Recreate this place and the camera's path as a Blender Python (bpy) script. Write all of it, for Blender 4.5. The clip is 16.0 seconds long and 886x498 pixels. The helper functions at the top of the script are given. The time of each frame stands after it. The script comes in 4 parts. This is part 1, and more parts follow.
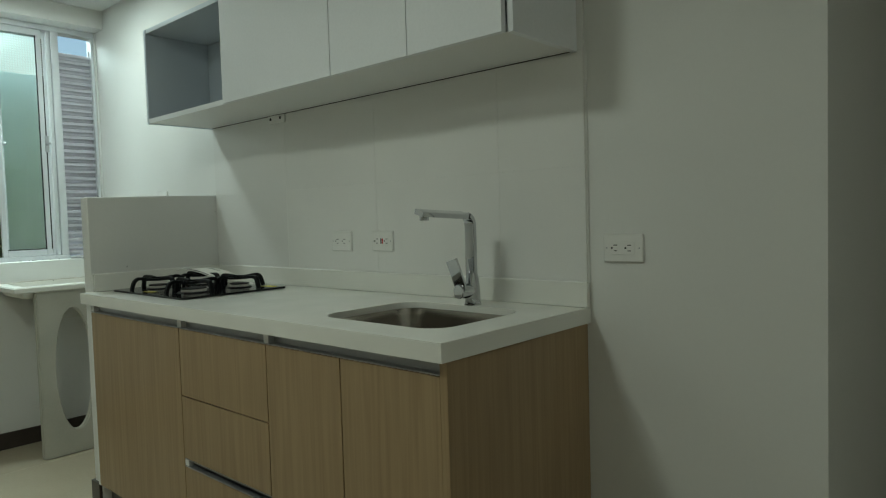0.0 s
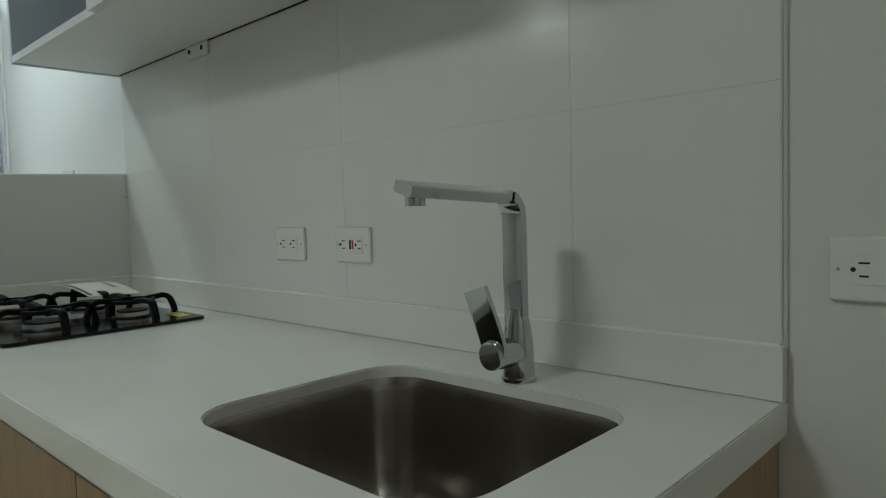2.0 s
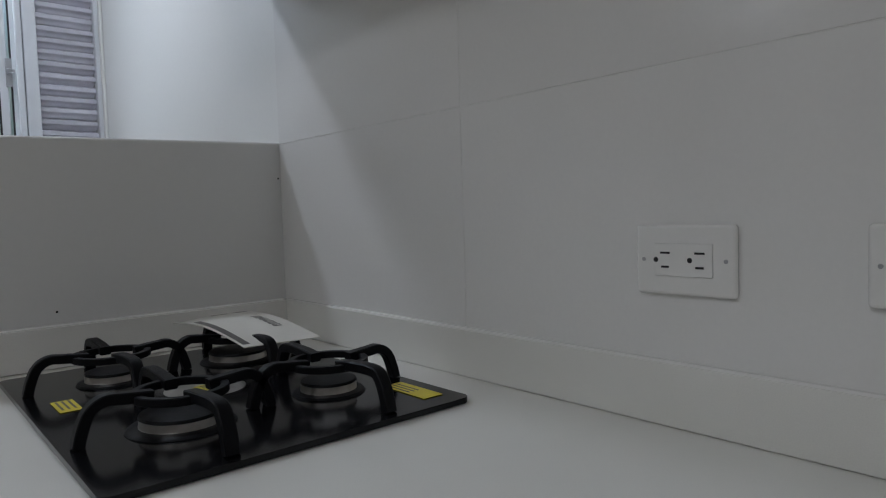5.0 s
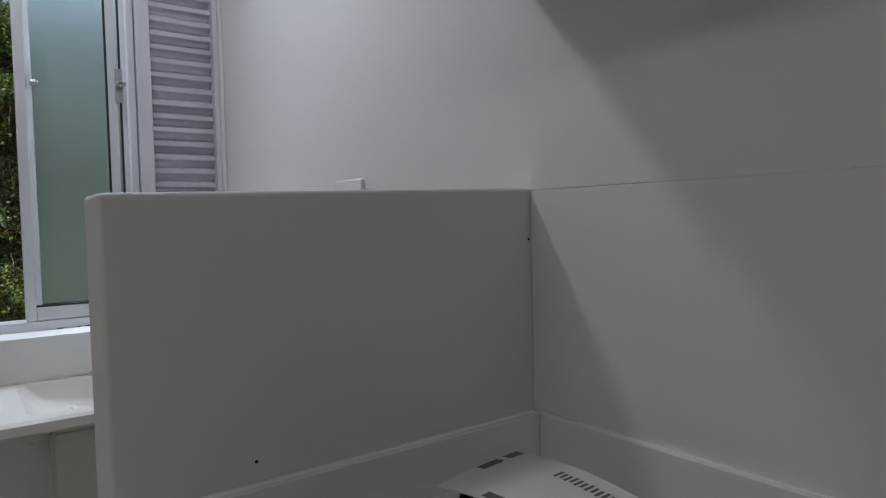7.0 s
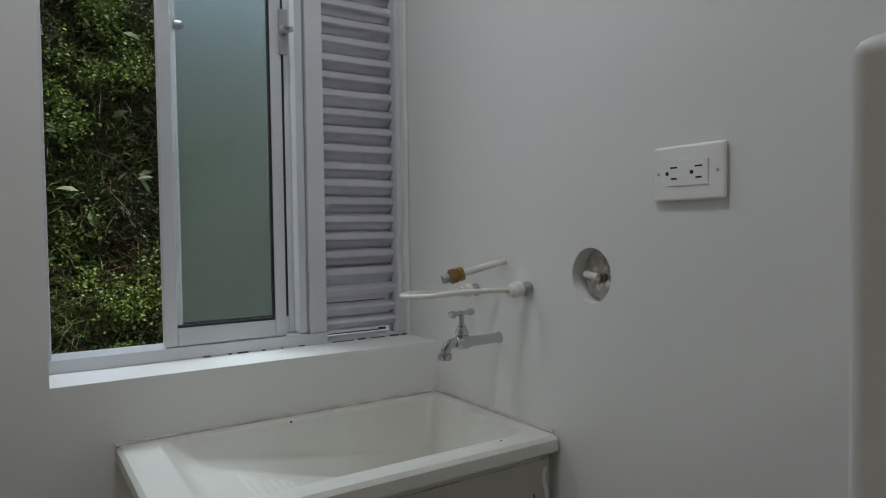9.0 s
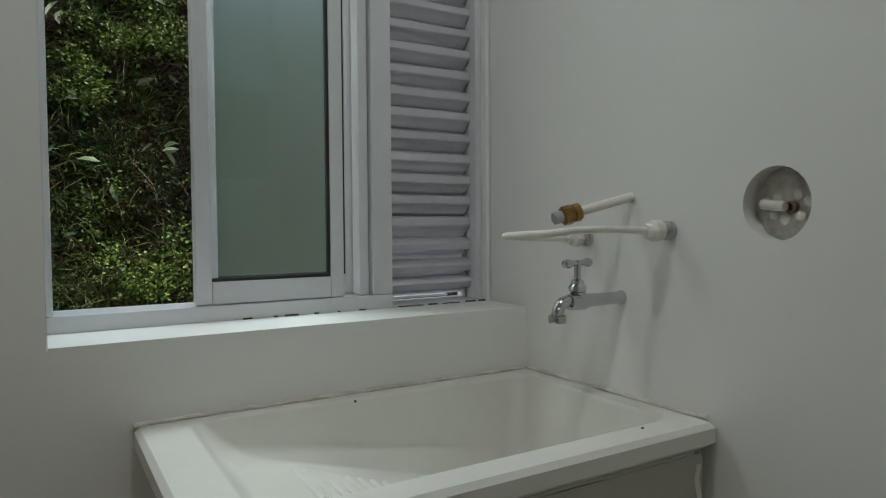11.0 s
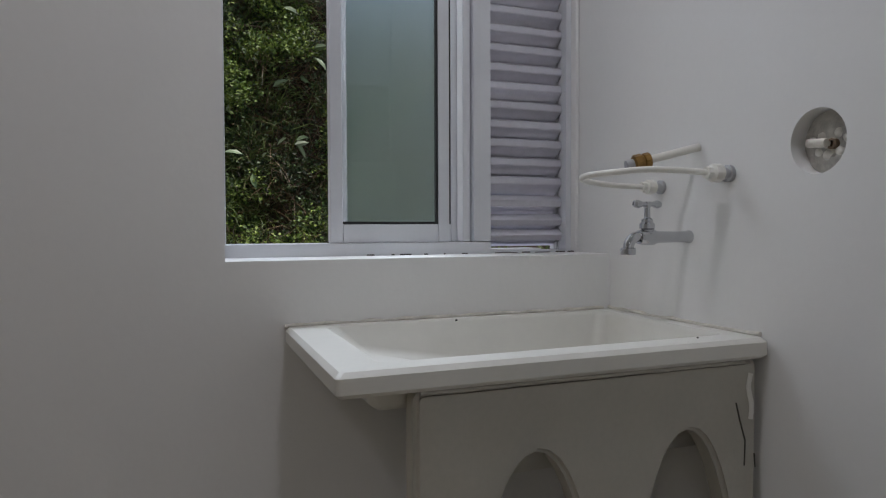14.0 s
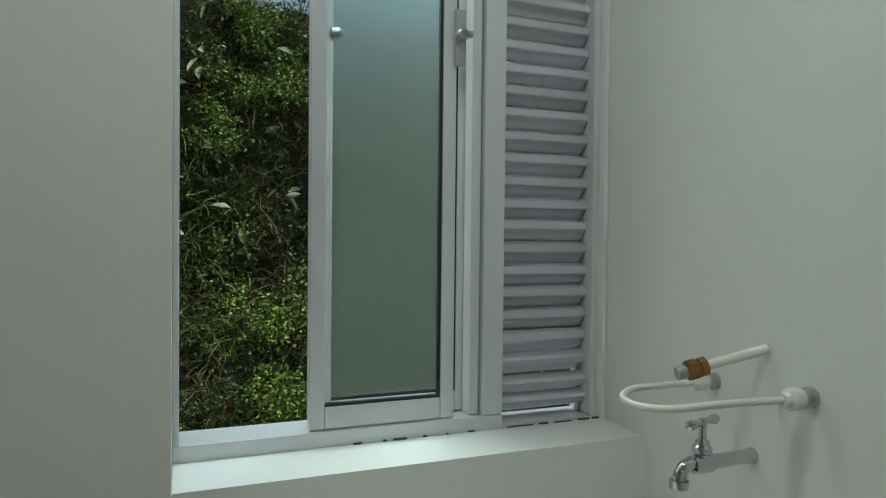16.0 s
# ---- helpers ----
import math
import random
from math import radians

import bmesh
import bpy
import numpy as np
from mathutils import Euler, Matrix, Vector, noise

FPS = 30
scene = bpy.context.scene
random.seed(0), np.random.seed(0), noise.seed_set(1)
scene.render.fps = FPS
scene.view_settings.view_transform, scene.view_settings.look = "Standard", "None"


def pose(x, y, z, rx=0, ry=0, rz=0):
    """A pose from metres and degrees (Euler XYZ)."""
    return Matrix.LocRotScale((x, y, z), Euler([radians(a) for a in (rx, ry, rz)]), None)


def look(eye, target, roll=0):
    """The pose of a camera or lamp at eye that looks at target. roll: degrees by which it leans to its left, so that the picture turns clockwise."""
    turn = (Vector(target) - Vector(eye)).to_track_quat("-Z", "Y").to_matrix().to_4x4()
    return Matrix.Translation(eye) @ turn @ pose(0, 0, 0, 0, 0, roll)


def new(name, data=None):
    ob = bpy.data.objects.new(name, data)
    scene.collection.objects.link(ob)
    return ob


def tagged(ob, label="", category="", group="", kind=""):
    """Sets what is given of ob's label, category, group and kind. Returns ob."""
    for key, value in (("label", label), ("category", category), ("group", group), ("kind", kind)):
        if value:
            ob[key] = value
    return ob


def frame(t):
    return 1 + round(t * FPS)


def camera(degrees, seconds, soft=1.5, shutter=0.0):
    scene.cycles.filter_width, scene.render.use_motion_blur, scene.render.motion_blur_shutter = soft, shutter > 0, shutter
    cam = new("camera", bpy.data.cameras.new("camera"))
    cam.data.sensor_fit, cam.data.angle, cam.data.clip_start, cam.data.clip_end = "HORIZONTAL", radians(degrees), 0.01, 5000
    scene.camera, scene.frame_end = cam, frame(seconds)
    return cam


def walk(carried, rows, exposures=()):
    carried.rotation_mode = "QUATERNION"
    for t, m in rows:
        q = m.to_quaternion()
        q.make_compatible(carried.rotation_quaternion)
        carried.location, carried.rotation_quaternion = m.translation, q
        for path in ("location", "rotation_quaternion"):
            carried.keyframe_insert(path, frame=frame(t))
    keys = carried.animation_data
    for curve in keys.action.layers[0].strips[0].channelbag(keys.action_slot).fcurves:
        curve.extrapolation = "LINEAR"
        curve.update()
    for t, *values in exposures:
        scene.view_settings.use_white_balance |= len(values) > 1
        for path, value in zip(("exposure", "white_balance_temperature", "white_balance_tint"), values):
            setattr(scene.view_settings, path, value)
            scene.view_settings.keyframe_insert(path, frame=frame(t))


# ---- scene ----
cam = camera(67.5, 16.0, 1.15)

PATH = [
    (0, (4.06, -1.586, 1.153), (2.731, -0.094, 1.058), -1.7),
    (0.5, (3.882, -1.379, 1.15), (2.526, 0.087, 1.045), -1.8),
    (1, (3.722, -1.158, 1.148), (2.362, 0.304, 1.041), -1.8),
    (1.5, (3.568, -0.959, 1.153), (2.202, 0.497, 1.036), -1.9),
    (2, (3.412, -0.853, 1.139), (2.047, 0.604, 1.025), -1.7),
    (2.5, (3.289, -0.786, 1.128), (1.927, 0.674, 1.01), -1.8),
    (3, (3.171, -0.703, 1.123), (1.805, 0.753, 1.004), -1.7),
    (3.5, (3.04, -0.664, 1.122), (1.658, 0.776, 1.002), -1.8),
    (6, (2.21, -0.642, 1.174), (0.633, 0.584, 1.077), -1.5),
    (6.5, (2.101, -0.671, 1.217), (0.517, 0.546, 1.126), -1.4),
    (7, (1.958, -0.675, 1.242), (0.362, 0.527, 1.154), -1.3),
    (7.5, (1.775, -0.66, 1.272), (0.147, 0.499, 1.181), -1.2),
    (8, (1.602, -0.689, 1.261), (-0.069, 0.407, 1.18), -1.1),
    (8.5, (1.446, -0.732, 1.254), (-0.232, 0.353, 1.175), -1.0),
    (9, (1.305, -0.749, 1.225), (-0.371, 0.341, 1.159), -0.8),
    (9.2, (1.238, -0.761, 1.217), (-0.427, 0.345, 1.157), -0.7),
    (11.5, (1.015, -0.703, 1.083), (-0.704, 0.316, 1.012), -0.4),
    (12, (1.085, -0.738, 1.039), (-0.649, 0.257, 0.975), -0.5),
    (12.5, (1.196, -0.765, 1.024), (-0.584, 0.144, 0.957), -0.5),
    (13, (1.26, -0.778, 1.014), (-0.561, 0.046, 0.943), -0.4),
    (13.5, (1.268, -0.77, 1.022), (-0.579, -0.004, 0.954), -0.4),
    (14, (1.197, -0.768, 1.036), (-0.663, -0.036, 0.972), -0.2),
    (14.5, (1.121, -0.756, 1.093), (-0.746, -0.042, 1.034), 0.1),
    (15, (1.058, -0.735, 1.162), (-0.816, -0.036, 1.112), 0.3),
    (15.5, (1.011, -0.722, 1.242), (-0.859, -0.015, 1.189), 0.5),
    (16, (0.991, -0.698, 1.304), (-0.867, 0.041, 1.263), 0.6),
]
walk(cam, [(t, look(eye, target, roll)) for t, eye, target, roll in PATH],
     [(0, 0.35, 6300, -12), (1, 0.3, 5800, 2), (1.5, 0.27, 5720, 6), (2, 0.28, 6050, -4), (2.5, 0.2, 6120, -3),
      (3, 0.18, 5900, 5), (3.5, 0.1, 5850, 12), (6, 0.05, 5900, 14), (7, -0.3, 6100, 18), (8, -0.4, 6100, 20), (9, -0.62, 6350, 11),
      (11.5, -0.58, 6600, 4), (13, -0.4, 6450, 9), (14, -0.38, 6300, 18), (15, -0.47, 6450, 14), (16, -0.46, 6450, -6)])


# ---------------------------------------------------------------- light
world = bpy.data.worlds.new("sky")
scene.world = world
world.use_nodes = True
wn, wl = world.node_tree.nodes, world.node_tree.links
sky = wn.new("ShaderNodeTexSky")
sky.sky_type, sky.sun_disc = "NISHITA", False
sky.sun_elevation, sky.sun_rotation = radians(50), radians(200)
sky.air_density, sky.dust_density = 1.0, 4.0
bg = wn["Background"]
bg.inputs[1].default_value = 0.15
wl.new(sky.outputs[0], bg.inputs[0])

sun = new("sun", bpy.data.lights.new("sun", "SUN"))
sun.data.energy, sun.data.angle, sun.data.color = 5.0, radians(12), (1, 0.95, 0.88)
sun.matrix_world = look((-1.4, 2.4, 9), (-3.0, -0.5, 1.0))


def area(name, m, sx, sy, watts, color, spread=180):
    ob = new(name, bpy.data.lights.new(name, "AREA"))
    ob.data.shape, ob.data.size, ob.data.size_y = "RECTANGLE", sx, sy
    ob.data.energy, ob.data.color, ob.data.spread = watts, color, radians(spread)
    ob.matrix_world = m
    return ob


# sky above the bank, let in by the laundry window
area("window_daylight", look((-0.62, -0.42, 2.75), (0.7, -0.3, 1.2)), 1.0, 0.7, 36, (0.8, 0.92, 1.0))

LAMPS = (
    ((0.66, -0.52, 2.335), 0.16, 6.3, (0.91, 0.95, 0.98)),    # laundry
    ((2.53, -1.75, 2.335), 0.34, 8.0, (1.0, 0.98, 0.94)),    # before the counter
    ((4.95, -1.3, 2.335), 0.5, 3.6, (1.0, 0.98, 0.94)),     # near the passage, unseen; added to brighten right wall and end panel
    ((1.0, -2.75, 2.335), 0.14, 4.8, (0.98, 0.98, 0.95)),     # living room, unseen; raised to brighten the wall cabinet doors
)
for place, size, watts, color in LAMPS:
    lamp = new("ceiling_lamp_light", bpy.data.lights.new("ceiling_lamp_light", "AREA"))
    lamp.data.shape, lamp.data.size, lamp.data.energy, lamp.data.color = "DISK", size, watts, color
    lamp.matrix_world = look(place, (place[0], place[1], 0))


# ---------------------------------------------------------------- materials
def material(name, color, rough=0.6, metal=0.0, vary=0.06, scale=6.0, bump=0.05, fine=180.0, coat=0.0, speck=0.0, rand=0.0, spec=0.5):
    m = bpy.data.materials.new(name)
    m.use_nodes = True
    n, l = m.node_tree.nodes, m.node_tree.links
    b = n["Principled BSDF"]
    b.inputs["Roughness"].default_value, b.inputs["Metallic"].default_value = rough, metal
    b.inputs["Coat Weight"].default_value, b.inputs["Specular IOR Level"].default_value = coat, spec
    co = n.new("ShaderNodeTexCoord")
    big = n.new("ShaderNodeTexNoise")
    big.inputs["Scale"].default_value, big.inputs["Detail"].default_value = scale, 5
    small = n.new("ShaderNodeTexNoise")
    small.inputs["Scale"].default_value, small.inputs["Detail"].default_value = fine, 3
    geo = n.new("ShaderNodeNewGeometry")
    for t in (big, small):
        l.new(geo.outputs["Position"], t.inputs["Vector"])
    ramp = n.new("ShaderNodeMapRange")
    ramp.inputs["From Min"].default_value, ramp.inputs["From Max"].default_value = 0.3, 0.7
    ramp.inputs["To Min"].default_value, ramp.inputs["To Max"].default_value = 1 - vary, 1 + vary
    l.new(big.outputs["Fac"], ramp.inputs["Value"])
    ramp2 = n.new("ShaderNodeMapRange")
    ramp2.inputs["From Min"].default_value, ramp2.inputs["From Max"].default_value = 0.3, 0.7
    ramp2.inputs["To Min"].default_value, ramp2.inputs["To Max"].default_value = 1 - speck - vary / 3, 1 + speck + vary / 3
    l.new(small.outputs["Fac"], ramp2.inputs["Value"])
    mul = n.new("ShaderNodeMath")
    mul.operation = "MULTIPLY"
    l.new(ramp.outputs[0], mul.inputs[0])
    l.new(ramp2.outputs[0], mul.inputs[1])
    value = mul.outputs[0]
    if rand:
        info = n.new("ShaderNodeObjectInfo")
        r3 = n.new("ShaderNodeMapRange")
        r3.inputs["To Min"].default_value, r3.inputs["To Max"].default_value = 1 - rand, 1 + rand
        l.new(info.outputs["Random"], r3.inputs["Value"])
        mul2 = n.new("ShaderNodeMath")
        mul2.operation = "MULTIPLY"
        l.new(value, mul2.inputs[0])
        l.new(r3.outputs[0], mul2.inputs[1])
        value = mul2.outputs[0]
    sc = n.new("ShaderNodeVectorMath")
    sc.operation = "SCALE"
    sc.inputs[0].default_value = color
    l.new(value, sc.inputs["Scale"])
    l.new(sc.outputs[0], b.inputs["Base Color"])
    rr = n.new("ShaderNodeMapRange")
    rr.inputs["To Min"].default_value, rr.inputs["To Max"].default_value = max(0.02, rough * 0.85), min(1, rough * 1.15)
    l.new(big.outputs["Fac"], rr.inputs["Value"])
    l.new(rr.outputs[0], b.inputs["Roughness"])
    if bump:
        bp = n.new("ShaderNodeBump")
        bp.inputs["Strength"].default_value, bp.inputs["Distance"].default_value = bump, 0.002
        l.new(small.outputs["Fac"], bp.inputs["Height"])
        l.new(bp.outputs[0], b.inputs["Normal"])
    return m


def wood_material():
    m = material("pale_oak_laminate", (0.42, 0.3, 0.185), 0.42, vary=0.08, scale=3, bump=0, fine=60)
    n, l = m.node_tree.nodes, m.node_tree.links
    b = n["Principled BSDF"]
    geo = n.new("ShaderNodeNewGeometry")
    mp = n.new("ShaderNodeMapping")
    mp.inputs["Scale"].default_value = (70, 70, 2.2)
    l.new(geo.outputs["Position"], mp.inputs["Vector"])
    g = n.new("ShaderNodeTexNoise")
    g.inputs["Scale"].default_value, g.inputs["Detail"].default_value, g.inputs["Distortion"].default_value = 1.0, 6, 0.6
    l.new(mp.outputs[0], g.inputs["Vector"])
    r = n.new("ShaderNodeValToRGB")
    r.color_ramp.elements[0].position, r.color_ramp.elements[0].color = 0.32, (0.29, 0.2, 0.108, 1)
    r.color_ramp.elements[1].position, r.color_ramp.elements[1].color = 0.66, (0.365, 0.262, 0.145, 1)
    l.new(g.outputs["Fac"], r.inputs[0])
    l.new(r.outputs[0], b.inputs["Base Color"])
    bp = n.new("ShaderNodeBump")
    bp.inputs["Strength"].default_value, bp.inputs["Distance"].default_value = 0.15, 0.0006
    l.new(g.outputs["Fac"], bp.inputs["Height"])
    l.new(bp.outputs[0], b.inputs["Normal"])
    return m


def glass_material(name, color, rough, ior=1.45):
    m = bpy.data.materials.new(name)
    m.use_nodes = True
    b = m.node_tree.nodes["Principled BSDF"]
    b.inputs["Base Color"].default_value = (*color, 1)
    b.inputs["Transmission Weight"].default_value, b.inputs["Roughness"].default_value, b.inputs["IOR"].default_value = 1, rough, ior
    return m


def tile_material():
    m = material("white_glazed_tile", (0.8, 0.79, 0.765), 0.2, vary=0.025, scale=2.5, bump=0, rand=0.012)
    n, l = m.node_tree.nodes, m.node_tree.links
    geo = n.new("ShaderNodeNewGeometry")
    w = n.new("ShaderNodeTexNoise")
    w.inputs["Scale"].default_value, w.inputs["Detail"].default_value = 9, 2
    mp = n.new("ShaderNodeMapping")
    mp.inputs["Scale"].default_value = (0.6, 1, 2.2)
    l.new(geo.outputs["Position"], mp.inputs["Vector"])
    l.new(mp.outputs[0], w.inputs["Vector"])
    bp = n.new("ShaderNodeBump")
    bp.inputs["Strength"].default_value, bp.inputs["Distance"].default_value = 0.3, 0.004
    l.new(w.outputs["Fac"], bp.inputs["Height"])
    l.new(bp.outputs[0], n["Principled BSDF"].inputs["Normal"])
    return m


def brushed_steel():
    m = material("brushed_steel", (0.44, 0.41, 0.37), 0.22, 1.0, vary=0.1, scale=12, bump=0, fine=400)
    return m


plaster = material("white_wall_paint", (0.74, 0.735, 0.71), 0.55, vary=0.02, scale=1.4, bump=0.12, fine=90)
ceiling_paint = material("white_ceiling_paint", (0.7, 0.7, 0.68), 0.8, vary=0.02, scale=1.5, bump=0.1, fine=80)
tile_white = tile_material()
grout = material("pale_grout", (0.76, 0.75, 0.72), 0.6, vary=0.08, scale=20)
floor_tile = material("beige_polished_porcelain", (0.46, 0.4, 0.3), 0.1, vary=0.05, scale=3, bump=0, rand=0.03, speck=0.03)
dark_base = material("dark_baseboard", (0.045, 0.034, 0.027), 0.4, vary=0.15, scale=15)
quartz = material("white_quartz", (0.8, 0.79, 0.74), 0.2, vary=0.015, scale=8, bump=0.0, fine=700, speck=0.02)
oak = wood_material()
slot_grey = material("aluminium_channel", (0.42, 0.42, 0.43), 0.38, 0.7, vary=0.06, scale=20)
carcass = material("white_melamine", (0.78, 0.78, 0.77), 0.4, vary=0.02, scale=4)
door_white = material("silver_white_laminate", (0.83, 0.845, 0.87), 0.5, vary=0.02, scale=3, fine=120, speck=0.01)
niche_grey = material("blue_grey_melamine", (0.55, 0.6, 0.66), 0.45, vary=0.03, scale=4)
black_enamel = material("black_glass", (0.006, 0.006, 0.007), 0.14, vary=0.1, scale=15, bump=0, spec=0.25)
cast_black = material("black_cast_iron", (0.006, 0.006, 0.007), 0.45, vary=0.2, scale=40, bump=0.2, fine=500, spec=0.12)
alu_burner = material("burner_alloy", (0.55, 0.53, 0.5), 0.35, 1.0, vary=0.12, scale=60)
chrome = material("chrome", (0.56, 0.57, 0.59), 0.06, 1.0, vary=0.03, scale=20, bump=0)
steel = brushed_steel()
gap_dark = material("dark_gap", (0.02, 0.02, 0.02), 0.8)
plastic = material("white_switch_plastic", (0.82, 0.81, 0.78), 0.25, vary=0.015, scale=30, bump=0)
red_plastic = material("red_plastic", (0.5, 0.03, 0.03), 0.35)
paper = material("glossy_leaflet_paper", (0.72, 0.7, 0.64), 0.45, vary=0.05, scale=10, bump=0)
paper_dark = material("printed_grey_ink", (0.12, 0.11, 0.1), 0.5, vary=0.2, scale=30, bump=0)
yellow = material("yellow_sticker", (0.72, 0.6, 0.03), 0.4, vary=0.05, scale=30, bump=0)
alu = material("white_lacquered_aluminium", (0.66, 0.67, 0.69), 0.33, 0.25, vary=0.03, scale=12, bump=0)
slat_alu = material("louver_aluminium", (0.56, 0.55, 0.6), 0.3, 0.45, vary=0.05, scale=30, bump=0.03, rand=0.06)
rubber = material("black_gasket", (0.015, 0.015, 0.015), 0.6)
clear_glass = glass_material("clear_glass", (0.95, 0.98, 0.97), 0.0)
frost = glass_material("frosted_green_glass", (0.86, 0.96, 0.91), 0.4, 1.33)
fn, fl = frost.node_tree.nodes, frost.node_tree.links
tr = fn.new("ShaderNodeBsdfTranslucent")
tr.inputs["Color"].default_value = (0.36, 0.47, 0.42, 1)
mx = fn.new("ShaderNodeMixShader")
streak = fn.new("ShaderNodeTexNoise")
sm = fn.new("ShaderNodeMapping")
sg = fn.new("ShaderNodeNewGeometry")
sm.inputs["Scale"].default_value = (1, 60, 1.2)
fl.new(sg.outputs["Position"], sm.inputs["Vector"])
fl.new(sm.outputs[0], streak.inputs["Vector"])
sr = fn.new("ShaderNodeMapRange")
sr.inputs["To Min"].default_value, sr.inputs["To Max"].default_value = 0.02, 0.12
fl.new(streak.outputs["Fac"], sr.inputs["Value"])
fl.new(sr.outputs[0], mx.inputs[0])
fl.new(fn["Principled BSDF"].outputs[0], mx.inputs[1])
fl.new(tr.outputs[0], mx.inputs[2])
fl.new(mx.outputs[0], fn["Material Output"].inputs["Surface"])
cement = material("cast_granite_sink", (0.68, 0.665, 0.605), 0.34, vary=0.04, scale=5, bump=0.03, fine=60, speck=0.0)
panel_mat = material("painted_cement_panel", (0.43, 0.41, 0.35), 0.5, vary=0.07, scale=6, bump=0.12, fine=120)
joint_mat = material("stained_joint", (0.62, 0.59, 0.52), 0.8, vary=0.2, scale=25, bump=0.3, fine=150)
brass = material("old_brass", (0.32, 0.19, 0.065), 0.35, 1.0, vary=0.25, scale=60)
pvc = material("white_pvc", (0.74, 0.72, 0.66), 0.35, vary=0.05, scale=40, bump=0)
rough_plaster = material("rough_plaster", (0.5, 0.48, 0.44), 0.9, vary=0.25, scale=60, bump=0.6, fine=200)
rust = material("rusty_fitting", (0.2, 0.13, 0.075), 0.7, vary=0.4, scale=90, bump=0.3)
soil = material("damp_soil", (0.05, 0.032, 0.02), 0.95, vary=0.4, scale=5, bump=0.8, fine=60)
lamp_white = material("lamp_housing", (0.8, 0.8, 0.8), 0.4)
crack_dark = material("dark_crack", (0.06, 0.055, 0.045), 0.8, vary=0.3, scale=50)


def leaf_material(name, a, b):
    m = bpy.data.materials.new(name)
    m.use_nodes = True
    n, l = m.node_tree.nodes, m.node_tree.links
    p = n["Principled BSDF"]
    geo = n.new("ShaderNodeNewGeometry")
    r = n.new("ShaderNodeValToRGB")
    r.color_ramp.elements[0].color, r.color_ramp.elements[1].color = (*a, 1), (*b, 1)
    r.color_ramp.elements[0].position = 0.25
    l.new(geo.outputs["Random Per Island"], r.inputs[0])
    l.new(r.outputs[0], p.inputs["Base Color"])
    p.inputs["Roughness"].default_value = 0.5
    p.inputs["Transmission Weight"].default_value = 0.0
    return m


leaf_green = leaf_material("bank_leaf", (0.012, 0.026, 0.006), (0.1, 0.16, 0.045))
# brighter leaf colour that paints the light on the bank's lit clumps
lit_green = leaf_material("lit_leaf_tone", (0.07, 0.13, 0.015), (0.3, 0.4, 0.07))
grass_green = leaf_material("bank_grass", (0.06, 0.1, 0.02), (0.22, 0.3, 0.08))
pale_leaf = leaf_material("pale_broad_leaf", (0.16, 0.24, 0.1), (0.38, 0.44, 0.3))
dry_grass = leaf_material("dry_stalk", (0.06, 0.035, 0.02), (0.24, 0.16, 0.08))


# ---------------------------------------------------------------- mesh helpers
def box(bm, x0, y0, z0, x1, y1, z1, bevel=0.0, seg=2):
    g = bmesh.ops.create_cube(bm, size=1)
    vs = g["verts"]
    for v in vs:
        v.co = Vector(((x0 + x1) / 2 + v.co.x * (x1 - x0), (y0 + y1) / 2 + v.co.y * (y1 - y0), (z0 + z1) / 2 + v.co.z * (z1 - z0)))
    if bevel:
        es = list({e for v in vs for e in v.link_edges})
        bmesh.ops.bevel(bm, geom=es, offset=bevel, segments=seg, profile=0.5, affect="EDGES")
    return bm


def B(x0, y0, z0, x1, y1, z1, bevel=0.0, seg=2):
    return box(bmesh.new(), x0, y0, z0, x1, y1, z1, bevel, seg)


def lathe(bm, rings, m=Matrix(), seg=24, caps=True):
    """rings: (radius, height) along the local z axis of m."""
    loops = []
    for r, h in rings:
        loops.append([bm.verts.new(m @ Vector((r * math.cos(2 * math.pi * i / seg), r * math.sin(2 * math.pi * i / seg), h))) for i in range(seg)])
    for a, b in zip(loops, loops[1:]):
        for i in range(seg):
            bm.faces.new((a[i], a[(i + 1) % seg], b[(i + 1) % seg], b[i]))
    if caps:
        bm.faces.new(loops[0][::-1])
        bm.faces.new(loops[-1])
    return bm


def axis(p, d):
    """A matrix at p whose z axis runs along d."""
    return Matrix.Translation(p) @ Vector(d).to_track_quat("Z", "Y").to_matrix().to_4x4()


def sweep(bm, pts, w, h=None, seg=10, square=False, up=(0, 0, 1)):
    """A tube (or flat bar, w wide and h thick) along pts."""
    h = h or w
    pts = [Vector(p) for p in pts]
    loops = []
    for i, p in enumerate(pts):
        t = (pts[min(i + 1, len(pts) - 1)] - pts[max(i - 1, 0)]).normalized()
        side = t.cross(Vector(up))
        if side.length < 1e-3:
            side = t.cross(Vector((0, 1, 0)))
        side.normalize()
        nor = side.cross(t).normalized()
        if square:
            ring = [(-1, -.8), (-.8, -1), (.8, -1), (1, -.8), (1, .8), (.8, 1), (-.8, 1), (-1, .8)]
            loops.append([bm.verts.new(p + side * (a * w / 2) + nor * (b * h / 2)) for a, b in ring])
        else:
            loops.append([bm.verts.new(p + side * (math.cos(2 * math.pi * k / seg) * w / 2) + nor * (math.sin(2 * math.pi * k / seg) * h / 2)) for k in range(seg)])
    n = len(loops[0])
    for a, b in zip(loops, loops[1:]):
        for i in range(n):
            bm.faces.new((a[i], a[(i + 1) % n], b[(i + 1) % n], b[i]))
    bm.faces.new(loops[0][::-1])
    bm.faces.new(loops[-1])
    return bm


